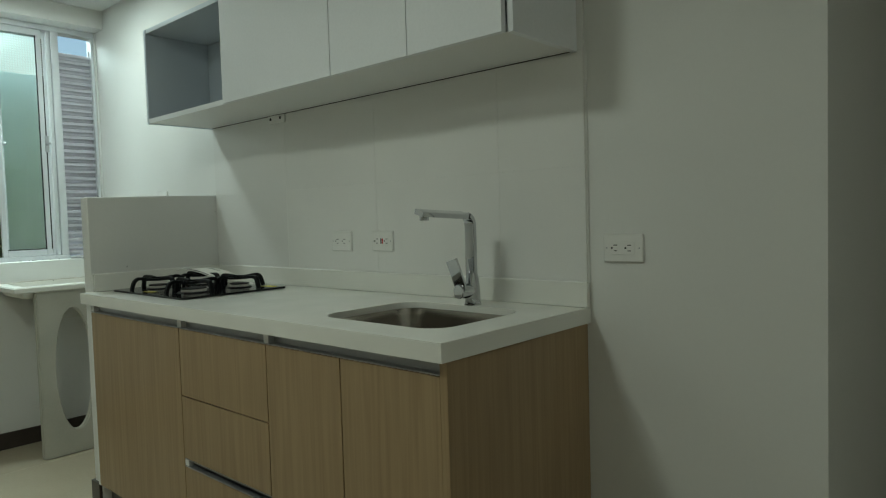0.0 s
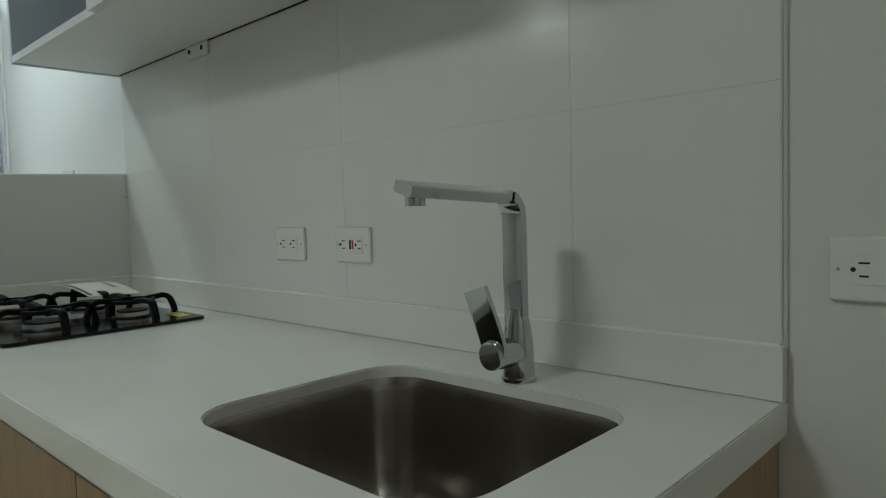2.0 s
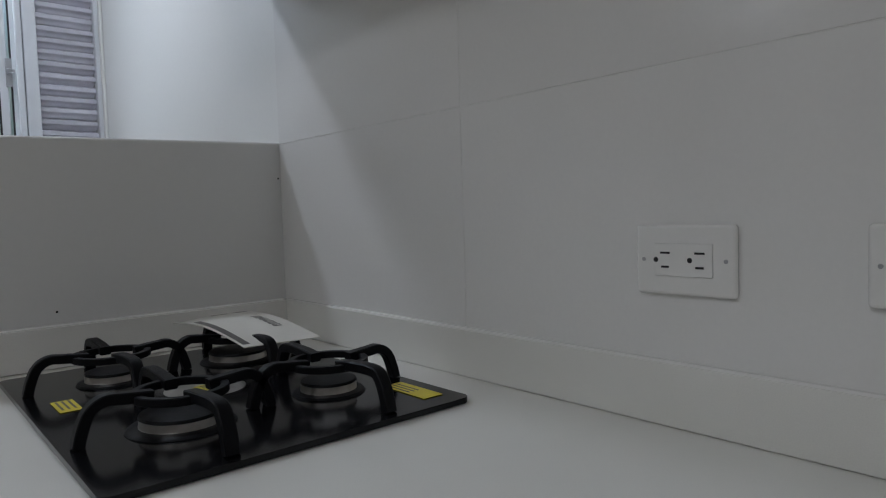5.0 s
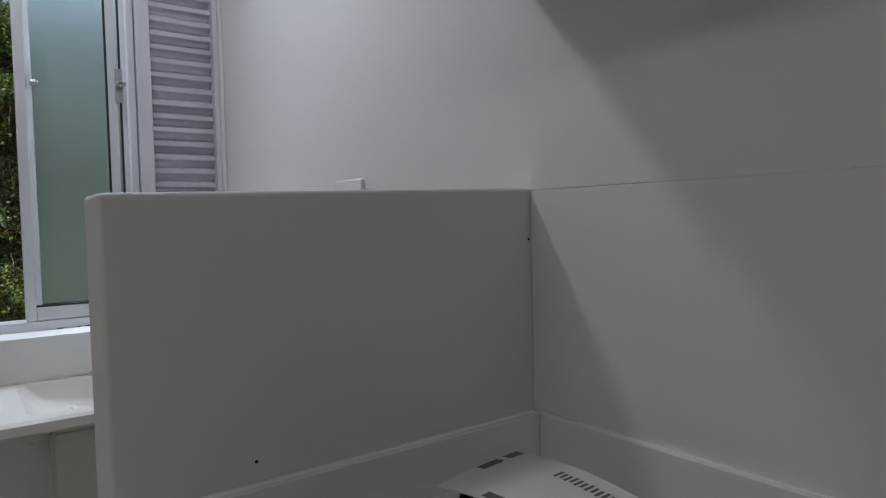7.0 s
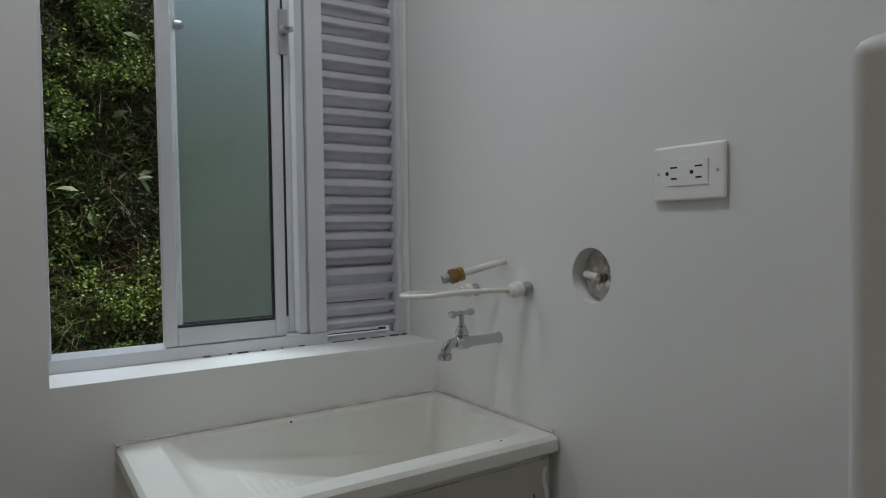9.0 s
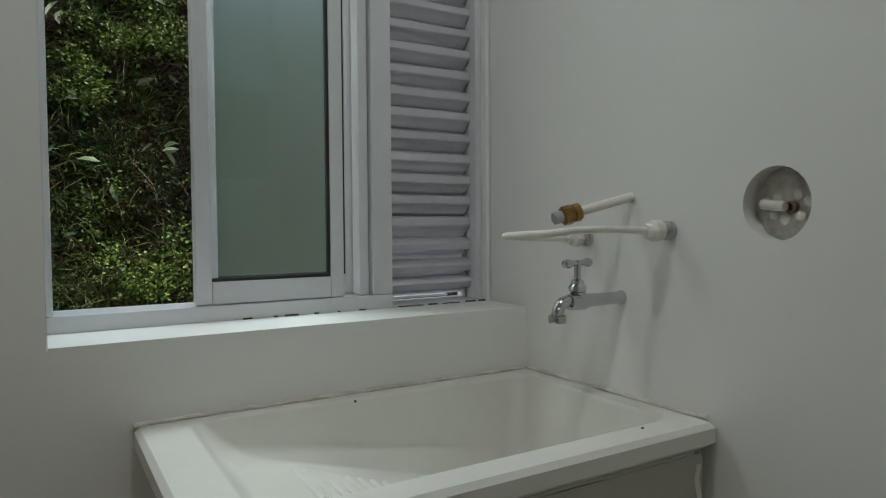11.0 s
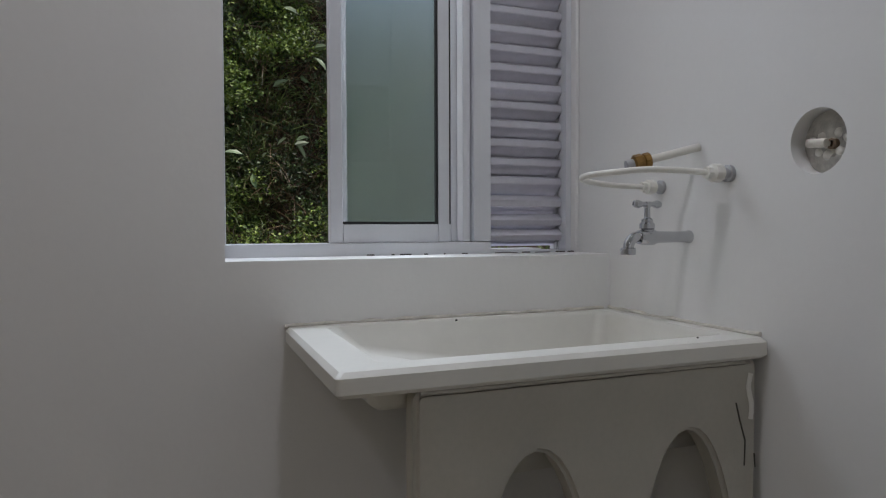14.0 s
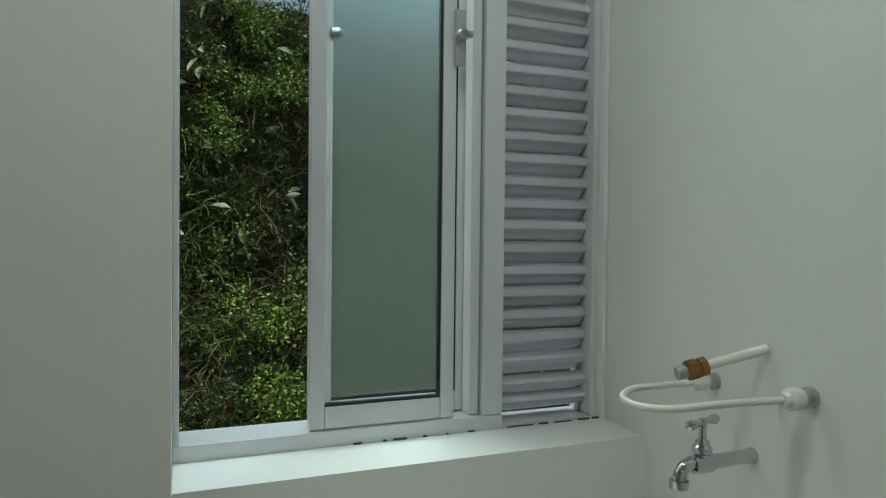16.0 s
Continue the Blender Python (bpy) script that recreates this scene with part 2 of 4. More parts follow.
def arc(c, r, a0, a1, n, u, v):
    u, v, c = Vector(u), Vector(v), Vector(c)
    return [c + u * (r * math.cos(radians(a0 + (a1 - a0) * i / n))) + v * (r * math.sin(radians(a0 + (a1 - a0) * i / n))) for i in range(n + 1)]


def smooth_path(ctrl, n=8):
    out, c = [], [Vector(p) for p in ctrl]
    for i in range(len(c) - 1):
        p0, p1, p2, p3 = c[max(i - 1, 0)], c[i], c[i + 1], c[min(i + 2, len(c) - 1)]
        for k in range(n):
            t = k / n
            out.append(0.5 * (2 * p1 + (p2 - p0) * t + (2 * p0 - 5 * p1 + 4 * p2 - p3) * t * t + (3 * p1 - p0 - 3 * p2 + p3) * t ** 3))
    return out + [c[-1]]


def round_rect(x0, y0, x1, y1, r, n=6):
    out = []
    for cx, cy, a in ((x1 - r, y1 - r, 0), (x0 + r, y1 - r, 90), (x0 + r, y0 + r, 180), (x1 - r, y0 + r, 270)):
        out += [(cx + r * math.cos(radians(a + 90 * i / n)), cy + r * math.sin(radians(a + 90 * i / n))) for i in range(n + 1)]
    return out


def ellipse(cx, cy, rx, ry, n=40):
    return [(cx + rx * math.cos(2 * math.pi * i / n), cy + ry * math.sin(2 * math.pi * i / n)) for i in range(n)]


def slab(outer, holes, thick, m=Matrix()):
    """A plate of that thickness (below local z 0) with openings through it."""
    bm = bmesh.new()
    edges = []
    for ring in (outer, *holes):
        vs = [bm.verts.new((x, y, 0)) for x, y in ring]
        edges += [bm.edges.new((vs[i], vs[(i + 1) % len(vs)])) for i in range(len(vs))]
    bmesh.ops.triangle_fill(bm, edges=edges, use_beauty=True, use_dissolve=False)
    top = list(bm.faces)
    g = bmesh.ops.extrude_face_region(bm, geom=top)
    for e in g["geom"]:
        if isinstance(e, bmesh.types.BMVert):
            e.co.z -= thick
    bmesh.ops.recalc_face_normals(bm, faces=bm.faces)
    bmesh.ops.transform(bm, matrix=m, verts=bm.verts)
    return bm


def link(name, bm, mat, smooth=True, fix=True):
    if fix:
        bmesh.ops.recalc_face_normals(bm, faces=bm.faces)
    me = bpy.data.meshes.new(name)
    bm.to_mesh(me)
    bm.free()
    me.materials.append(mat)
    if smooth:
        for p in me.polygons:
            p.use_smooth = True
        me.set_sharp_from_angle(angle=radians(38))
    ob = new(name, me)
    if smooth and len(me.polygons) < 3000:
        wn_mod = ob.modifiers.new("weighted_normals", "WEIGHTED_NORMAL")
        wn_mod.keep_sharp = True
    return ob


def part(name, bm, mat, parent, label="", smooth=True):
    ob = link(name, bm, mat, smooth)
    ob.parent = parent
    ob.matrix_parent_inverse = parent.matrix_world.inverted()
    if label:
        ob["label"] = label
    return ob


def thing(name, at, label, category, group="", kind=""):
    ob = new(name)
    ob.empty_display_size = 0.05
    ob.matrix_world = Matrix.Translation(at)
    bpy.context.view_layer.update()
    return tagged(ob, label, category, group, kind)


def structure(name, bm, mat, label, category, smooth=True):
    return tagged(link(name, bm, mat, smooth), label, category, "", "structure")


# ---------------------------------------------------------------- setting
FLOOR, CEIL, WX = 0.03, 2.37, 0.125   # floor, ceiling, inner face of the window wall
WY0, WY1, WZ0, WZ1 = -0.707, 0.0, 0.982, 2.27
RX, RY, PX, PY = 5.6, -4.3, 3.737, 1.6

structure("floor", B(-0.06, RY - 0.15, -0.12, RX + 0.15, PY + 0.15, FLOOR - 0.004), grout, "beige tiled floor bed with narrow pale joints", "floor")
structure("ceiling", B(-0.06, RY - 0.15, CEIL, RX + 0.15, PY + 0.15, CEIL + 0.15), ceiling_paint, "smooth white painted ceiling", "ceiling")

bm = bmesh.new()
box(bm, -0.06, RY, FLOOR, WX, WY0, CEIL)
box(bm, -0.06, WY0, FLOOR, WX, 0.15, WZ0)
box(bm, -0.06, WY0, WZ1, WX, 0.15, CEIL)
box(bm, -0.06, 0.0, WZ0, WX, 0.15, WZ1)
structure("wall_window", bm, plaster, "white painted wall with a deep window opening", "wall")

HX, HZ, HR = 0.572, 1.147, 0.041
bm = slab([(0.4, 1.0), (0.75, 1.0), (0.75, 1.3), (0.4, 1.3)], [ellipse(HX, HZ, HR, HR * 1.05, 28)], 0.15, Matrix.Rotation(radians(90), 4, "X"))
box(bm, WX, 0, FLOOR, 0.4, 0.15, CEIL)
box(bm, 0.75, 0, FLOOR, PX, 0.15, CEIL)
box(bm, 0.4, 0, FLOOR, 0.75, 0.15, 1.0)
box(bm, 0.4, 0, 1.3, 0.75, 0.15, CEIL)
structure("wall_kitchen", bm, plaster, "white painted wall behind the laundry sink and the counter", "wall")
structure("wall_passage", B(PX - 0.15, 0.15, FLOOR, PX, PY, CEIL), plaster, "white painted wall turning into a passage", "wall")
structure("wall_passage_end", B(PX - 0.15, PY, FLOOR, RX, PY + 0.15, CEIL), plaster, "white painted end wall of the passage", "wall")
structure("wall_east", B(RX, RY, FLOOR, RX + 0.15, PY + 0.15, CEIL), plaster, "white painted side wall", "wall")
structure("wall_south", B(-0.06, RY - 0.15, FLOOR, RX + 0.15, RY, CEIL), plaster, "white painted rear wall", "wall")

bm = B(WX, -3.2, FLOOR, WX + 0.012, -0.0, FLOOR + 0.085, 0.003)
structure("baseboard_window", bm, dark_base, "dark brown baseboard", "baseboard")
structure("baseboard_kitchen", B(WX + 0.014, -0.012, FLOOR, 1.21, 0.0, FLOOR + 0.085, 0.003), dark_base, "dark brown baseboard", "baseboard")
structure("baseboard_passage", B(3.2, -0.012, FLOOR, PX + 0.012, 0.0, FLOOR + 0.085, 0.003), dark_base, "dark brown baseboard", "baseboard")

# low dividing wall between counter and laundry
DX0, DX1, DY, DZ = 1.214, 1.282, -0.562, 1.274
bm = B(DX0, DY, FLOOR, DX1, 0.0, DZ, 0.006, 3)
for v in bm.verts:          # its top climbs a little towards the wall
    if v.co.z > 1.2:
        v.co.z += 0.011 * (v.co.y - DY) / -DY
structure("wall_divider", bm, plaster, "low white painted partition beside the hob", "partition")
dv = bpy.data.objects["wall_divider"]
for py, pz in ((-0.014, 1.212), (-0.42, 0.99)):
    bm = bmesh.new()
    lathe(bm, [(0.002, 0), (0.0016, 0.0008)], axis((DX1, py, pz), (1, 0, 0)), 8)
    part("nail_hole", bm, gap_dark, dv)
bm = B(DX0 - 0.011, DY - 0.012, FLOOR, DX1 + 0.0, DY, FLOOR + 0.1, 0.002)
box(bm, DX0 - 0.011, DY, FLOOR, DX0, -0.013, FLOOR + 0.1)
structure("baseboard_divider", bm, dark_base, "dark brown baseboard round the partition's foot", "baseboard")


# ---------------------------------------------------------------- window
def window():
    w = thing("window_1", (0, -0.36, WZ0), "white aluminium sliding window with frosted panes pushed open beside a louver", "window", kind="structure")
    part("sill_rail", B(-0.035, WY0, WZ0, 0.04, -0.198, WZ0 + 0.026, 0.002), alu, w)
    part("louver_rail", B(-0.035, -0.198, WZ0, 0.036, -0.01, WZ0 + 0.007, 0.002), alu, w)
    part("top_rail", B(-0.035, WY0, WZ1 - 0.03, 0.04, -0.011, WZ1, 0.002), alu, w)
    part("side_frame", B(-0.035, WY0, WZ0 + 0.026, 0.04, -0.698, WZ1 - 0.03, 0.002), alu, w)
    part("side_frame", B(-0.03, -0.024, WZ0 + 0.007, 0.035, -0.011, WZ1 - 0.03, 0.002), alu, w)
    part("side_strip", B(-0.03, -0.0105, WZ0, 0.05, -0.001, WZ1, 0.003), plaster, w)
    part("mullion", B(-0.035, -0.236, WZ0 + 0.026, 0.04, -0.198, WZ1 - 0.03, 0.003), alu, w)

    def sash(x, y0, y1, glass, st, latch):
        z0, z1 = WZ0 + 0.027, WZ1 - 0.031
        s = part("sash", B(x - 0.011, y0, z0, x + 0.011, y0 + st, z1, 0.002), alu, w)
        part("stile", B(x - 0.011, y1 - st, z0, x + 0.011, y1, z1, 0.002), alu, s)
        part("bottom_rail", B(x - 0.011, y0 + st, z0, x + 0.011, y1 - st, z0 + 0.034, 0.002), alu, s)
        part("upper_rail", B(x - 0.011, y0 + st, z1 - 0.034, x + 0.011, y1 - st, z1, 0.002), alu, s)
        bm = B(x + 0.002, y1 - st - 0.005, z0 + 0.034, x + 0.0085, y1 - st, z1 - 0.034)
        box(bm, x + 0.002, y0 + st, z0 + 0.034, x + 0.0085, y1 - st - 0.005, z0 + 0.039)
        part("gasket", bm, rubber, s)
        p = part("pane", B(x - 0.003, y0 + st, z0 + 0.034, x + 0.001, y1 - st, z1 - 0.034), glass, s)
        p.visible_shadow = False
        if latch:
            bm = B(x + 0.011, y1 - 0.006, 1.575, x + 0.02, y1 + 0.012, 1.665, 0.002)
            lathe(bm, [(0.009, 0), (0.01, 0.012), (0.007, 0.018)], axis((x + 0.018, y1 + 0.002, 1.622), (1, 0, 0)), 16)
            box(bm, x + 0.024, y1 - 0.004, 1.618, x + 0.036, y1 + 0.018, 1.628, 0.002)
            part("latch", bm, slot_grey, s)
        return s
    sash(0.022, -0.517, -0.284, clear_glass, 0.023, True)
    s2 = sash(-0.014, -0.503, -0.24, frost, 0.026, False)
    # lock case on the rear sash
    bm = B(-0.003, -0.506, 1.6, 0.006, -0.488, 1.63, 0.002)
    lathe(bm, [(0.007, 0), (0.009, 0.012), (0.005, 0.018)], axis((-0.0, -0.482, 1.615), (0, 1, 0)), 12)
    part("lock", bm, slot_grey, s2)
    part("stop_profile", B(-0.0, -0.255, WZ0 + 0.027, 0.03, -0.238, WZ1 - 0.031, 0.002), alu, w)
    # white lattice fixed behind the upper part of the panes
    bm = bmesh.new()
    for i in range(17):
        y = -0.478 + i * 0.0125
        box(bm, -0.008, y, 2.0, -0.006, y + 0.0045, 2.235)
    for i in range(19):
        z = 2.0 + i * 0.0125
        box(bm, -0.0058, -0.478, z, -0.0038, -0.266, z + 0.0045)
    part("lattice", bm, plastic, w, "white square lattice")
    return w


win = window()
win.location.x -= 0.03

# louver
louver = thing("louver", (0, -0.128, WZ0), "lilac-grey aluminium louver with half-closed horizontal slats", "louver", kind="structure")
bm = bmesh.new()
prof = [(-0.002, 0.017), (0.012, 0.0165), (0.0175, 0.0125), (0.0185, 0.001), (0.0125, -0.002), (0.006, -0.007), (0.003, -0.0155), (-0.002, -0.018), (-0.006, -0.026)]
loops = []
for y in (-0.1975, -0.0245):
    a = [bm.verts.new((px, y, pz)) for px, pz in prof]
    b = [bm.verts.new((px - 0.0012, y, pz - 0.0016)) for px, pz in reversed(prof)]
    loops.append(a + b)
n = len(loops[0])
for i in range(n):
    bm.faces.new((loops[0][i], loops[0][(i + 1) % n], loops[1][(i + 1) % n], loops[1][i]))
bm.faces.new(loops[0])
bm.faces.new(loops[1][::-1])
first = part("slat", bm, slat_alu, louver)
first.location = (0.0, 0.128, 0.036)
first.rotation_euler = (0, 0.5, 0)
first.matrix_parent_inverse = Matrix()
for i in range(29):
    s = first.copy()
    scene.collection.objects.link(s)
    s.location = (0.0, 0.128, 0.066 + i * 0.0383)
    s.rotation_euler = (random.uniform(-0.004, 0.004), random.uniform(-0.07, 0.07) + (0.4 if i < 2 else 0), 0)
for y in (-0.1975, -0.0285):
    part("slat_holder", B(-0.006, y, WZ0 + 0.008, 0.004, y + 0.004, WZ1 - 0.1), slot_grey, louver)

louver.location.x -= 0.03

# white strip added to draw the sky-bright slit under the lowest slat
part("slit_strip", B(-0.13, -0.1975, WZ0 + 0.004, -0.066, -0.0245, WZ0 + 0.008), plastic, louver, "pale strip added below the slats for the bright slit there")

# plaster sill and the dark broken seal along the frame
structure("sill", B(0.0105, WY0 + 0.001, WZ0 - 0.01, WX - 0.0005, -0.001, WZ0 + 0.003, 0.001), plaster, "white painted window sill", "sill")
crack = thing("seal_crack", (0.012, -0.3, WZ0 + 0.003), "dark crumbling strip of sealant along the window frame", "sealant")
for y, w in ((-0.452, 0.014), (-0.405, 0.006), (-0.388, 0.022), (-0.34, 0.008), (-0.3, 0.004), (-0.262, 0.012), (-0.19, 0.05), (-0.13, 0.018), (-0.1, 0.035), (-0.052, 0.022), (-0.024, 0.016)):
    part("crumb", B(0.0102, y, WZ0 + 0.002, 0.0125 + random.uniform(0, 0.0025), y + w, WZ0 + 0.0045 + random.uniform(0, 0.0015), 0.0008, 1), crack_dark, crack)


# ---------------------------------------------------------------- kitchen counter
CX0, CX1, CF, CT = 1.284, 3.174, -0.606, 0.9
SX0, SX1, SY0, SY1 = 2.628, 3.06, -0.493, -0.14
worktop = thing("worktop", (2.2, -0.3, CT - 0.04), "white quartz worktop with a low upstand and a sink cut-out", "worktop")
bm = slab([(CX0, CF), (CX1, CF), (CX1, -0.002), (CX0, -0.002)], [round_rect(SX0, SY0, SX1, SY1, 0.07, 8)], 0.018, Matrix.Translation((0, 0, CT)))
top_edges = [e for e in bm.edges if all(v.co.z > CT - 0.001 for v in e.verts) and len(e.link_faces) == 2 and abs(e.link_faces[0].normal.dot(e.link_faces[1].normal)) < 0.5]
bmesh.ops.bevel(bm, geom=top_edges, offset=0.002, segments=2, affect="EDGES")
part("slab", bm, quartz, worktop)
part("edge_strip", B(CX0, CF, CT - 0.042, CX1, CF + 0.02, CT - 0.0175, 0.001), quartz, worktop)
part("edge_strip", B(CX1 - 0.02, CF + 0.02, CT - 0.042, CX1, -0.002, CT - 0.0175, 0.001), quartz, worktop)
part("upstand", B(CX0 + 0.02, -0.02, CT + 0.0005, CX1, -0.002, 0.968, 0.002), quartz, worktop)
part("upstand", B(CX0, DY + 0.004, CT + 0.0005, CX0 + 0.018, -0.002, 0.968, 0.002), quartz, worktop)

part("sealant_bead", sweep(bmesh.new(), [(CX0 + 0.02, -0.014, 0.968), (CX1 - 0.004, -0.014, 0.968)], 0.009, 0.006, 8), plastic, worktop, "white sealant bead")
part("sealant_bead", sweep(bmesh.new(), [(CX0 + 0.006, DY + 0.01, 0.968), (CX0 + 0.006, -0.02, 0.968)], 0.009, 0.006, 8), plastic, worktop, "white sealant bead")

# base cabinet
base = thing("base_cabinet", (2.2, -0.3, FLOOR), "pale oak base cabinet with grip channels and two drawers", "cabinet")
part("carcass", B(1.29, -0.556, 0.13, 3.142, -0.02, 0.66), carcass, base)
part("back_rail", B(1.29, -0.04, 0.66, 3.142, -0.02, 0.858), carcass, base)
part("end_panel", B(3.144, -0.58, FLOOR, 3.165, -0.003, 0.859, 0.001), oak, base, "oak end panel")
part("plinth", B(1.29, -0.53, FLOOR, 3.142, -0.51, 0.128, 0.001), dark_base, base, "dark plinth")
part("end_panel", B(1.285, -0.575, FLOOR + 0.1, 1.303, -0.1, 0.859, 0.001), carcass, base, "white end panel")


def front(name, x0, x1, z0, z1, label=""):
    return part(name, B(x0, -0.577, z0, x1, -0.558, z1, 0.0012), oak, base, label)


front("door", 1.306, 2.012, 0.135, 0.822)
front("drawer_front", 2.016, 2.502, 0.607, 0.822)
front("drawer_front", 2.016, 2.502, 0.402, 0.603)
front("drawer_front", 2.016, 2.502, 0.135, 0.372)
front("door", 2.506, 2.815, 0.135, 0.822)
front("door", 2.819, 3.141, 0.135, 0.822)


def channel(x0, x1, z0, z1, gaps):
    bm = bmesh.new()
    shape = [(-0.577, z0), (-0.548, z0), (-0.548, z1), (-0.576, z1), (-0.576, z1 - 0.003), (-0.556, z1 - 0.003), (-0.556, z0 + 0.003), (-0.577, z0 + 0.003)]
    ends = [[bm.verts.new((x, y, z)) for y, z in shape] for x in (x0, x1)]
    for i in range(8):
        bm.faces.new((ends[0][i], ends[0][(i + 1) % 8], ends[1][(i + 1) % 8], ends[1][i]))
    bm.faces.new(ends[0])
    bm.faces.new(ends[1][::-1])
    c = part("grip_channel", bm, slot_grey, base, "aluminium grip channel")
    for g in gaps:
        part("channel_end", B(g - 0.012, -0.574, z0 + 0.003, g + 0.012, -0.556, z1 - 0.003), carcass, c)


channel(1.306, 3.142, 0.8235, 0.857, (1.318, 2.014, 2.504))
channel(2.016, 2.502, 0.3735, 0.4005, (2.024,))

# sink bowl
sink = thing("kitchen_sink", (2.825, -0.32, 0.7), "brushed stainless steel undermount sink bowl", "sink")
bm = bmesh.new()
rings = []
for z, d, r in ((0.8815, -0.012, 0.078), (0.881, -0.002, 0.07), (0.86, 0.002, 0.07), (0.73, 0.012, 0.066), (0.7, 0.022, 0.06), (0.686, 0.042, 0.055), (0.682, 0.08, 0.05), (0.678, 0.14, 0.03)):
    rings.append([bm.verts.new((x, y, z)) for x, y in round_rect(SX0 + d, SY0 + d, SX1 - d, SY1 - d, r, 8)])
for a, b in zip(rings, rings[1:]):
    for i in range(len(a)):
        bm.faces.new((a[i], a[(i + 1) % len(a)], b[(i + 1) % len(a)], b[i]))
bm.faces.new(rings[-1])
part("bowl", bm, steel, sink)
bm = bmesh.new()
lathe(bm, [(0.045, 0), (0.045, 0.003), (0.036, 0.004), (0.033, 0.001), (0.01, 0.0012)], axis((2.825, -0.32, 0.6785), (0, 0, 1)), 28)
part("drain", bm, chrome, sink)


# mixer tap
def mixer():
    x, y = 2.858, -0.114
    t = thing("kitchen_faucet", (x, y, CT), "tall square chrome mixer tap with a flat side lever", "faucet")
    bm = bmesh.new()
    lathe(bm, [(0.025, 0.0005), (0.025, 0.005), (0.0228, 0.007), (0.0215, 0.05), (0.0178, 0.08), (0.013, 0.1)], axis((x, y, CT), (0, 0, 1)), 32)
    part("base", bm, chrome, t)
    h = 1.158
    x, y = x - 0.001, y - 0.001
    pts = [(x, y, 0.962), (x, y, 1.0), (x, y, 1.04), (x, y, 1.1), (x, y, h - 0.032)]
    pts += arc((x, y - 0.03, h - 0.03), 0.03, 0, 90, 8, (0, 1, 0), (0, 0, 1))[1:]
    pts += [(x - 0.006, y - 0.09, h + 0.003), (x - 0.014, y - 0.197, h + 0.009)]
    part("spout", sweep(bmesh.new(), pts, 0.033, 0.015, square=True, up=(0, -1, 0.3)), chrome, t)
    bm = bmesh.new()
    lathe(bm, [(0.0125, 0), (0.0125, 0.012), (0.011, 0.014)], axis((x - 0.013, y - 0.178, h - 0.012), (0, 0, 1)), 20)
    part("aerator", bm, chrome, t)
    # lever hub turned towards the bowl
    d = Vector((-0.1, -0.99, 0)).normalized()
    c = Vector((x, y, CT + 0.042))
    bm = bmesh.new()
    lathe(bm, [(0.0205, 0.008), (0.0205, 0.053), (0.019, 0.056)], axis(c, d), 28)
    hub = part("lever_hub", bm, chrome, t)
    p = c + d * 0.046
    path = [p + Vector((0, 0, 0.004)), p + Vector((0, 0, 0.014)), p + d * 0.005 + Vector((-0.008, 0, 0.048)), p + d * 0.011 + Vector((-0.02, 0, 0.09))]
    part("lever", sweep(bmesh.new(), smooth_path(path, 4), 0.042, 0.008, square=True, up=tuple(d)), chrome, hub)
    return t


mixer()


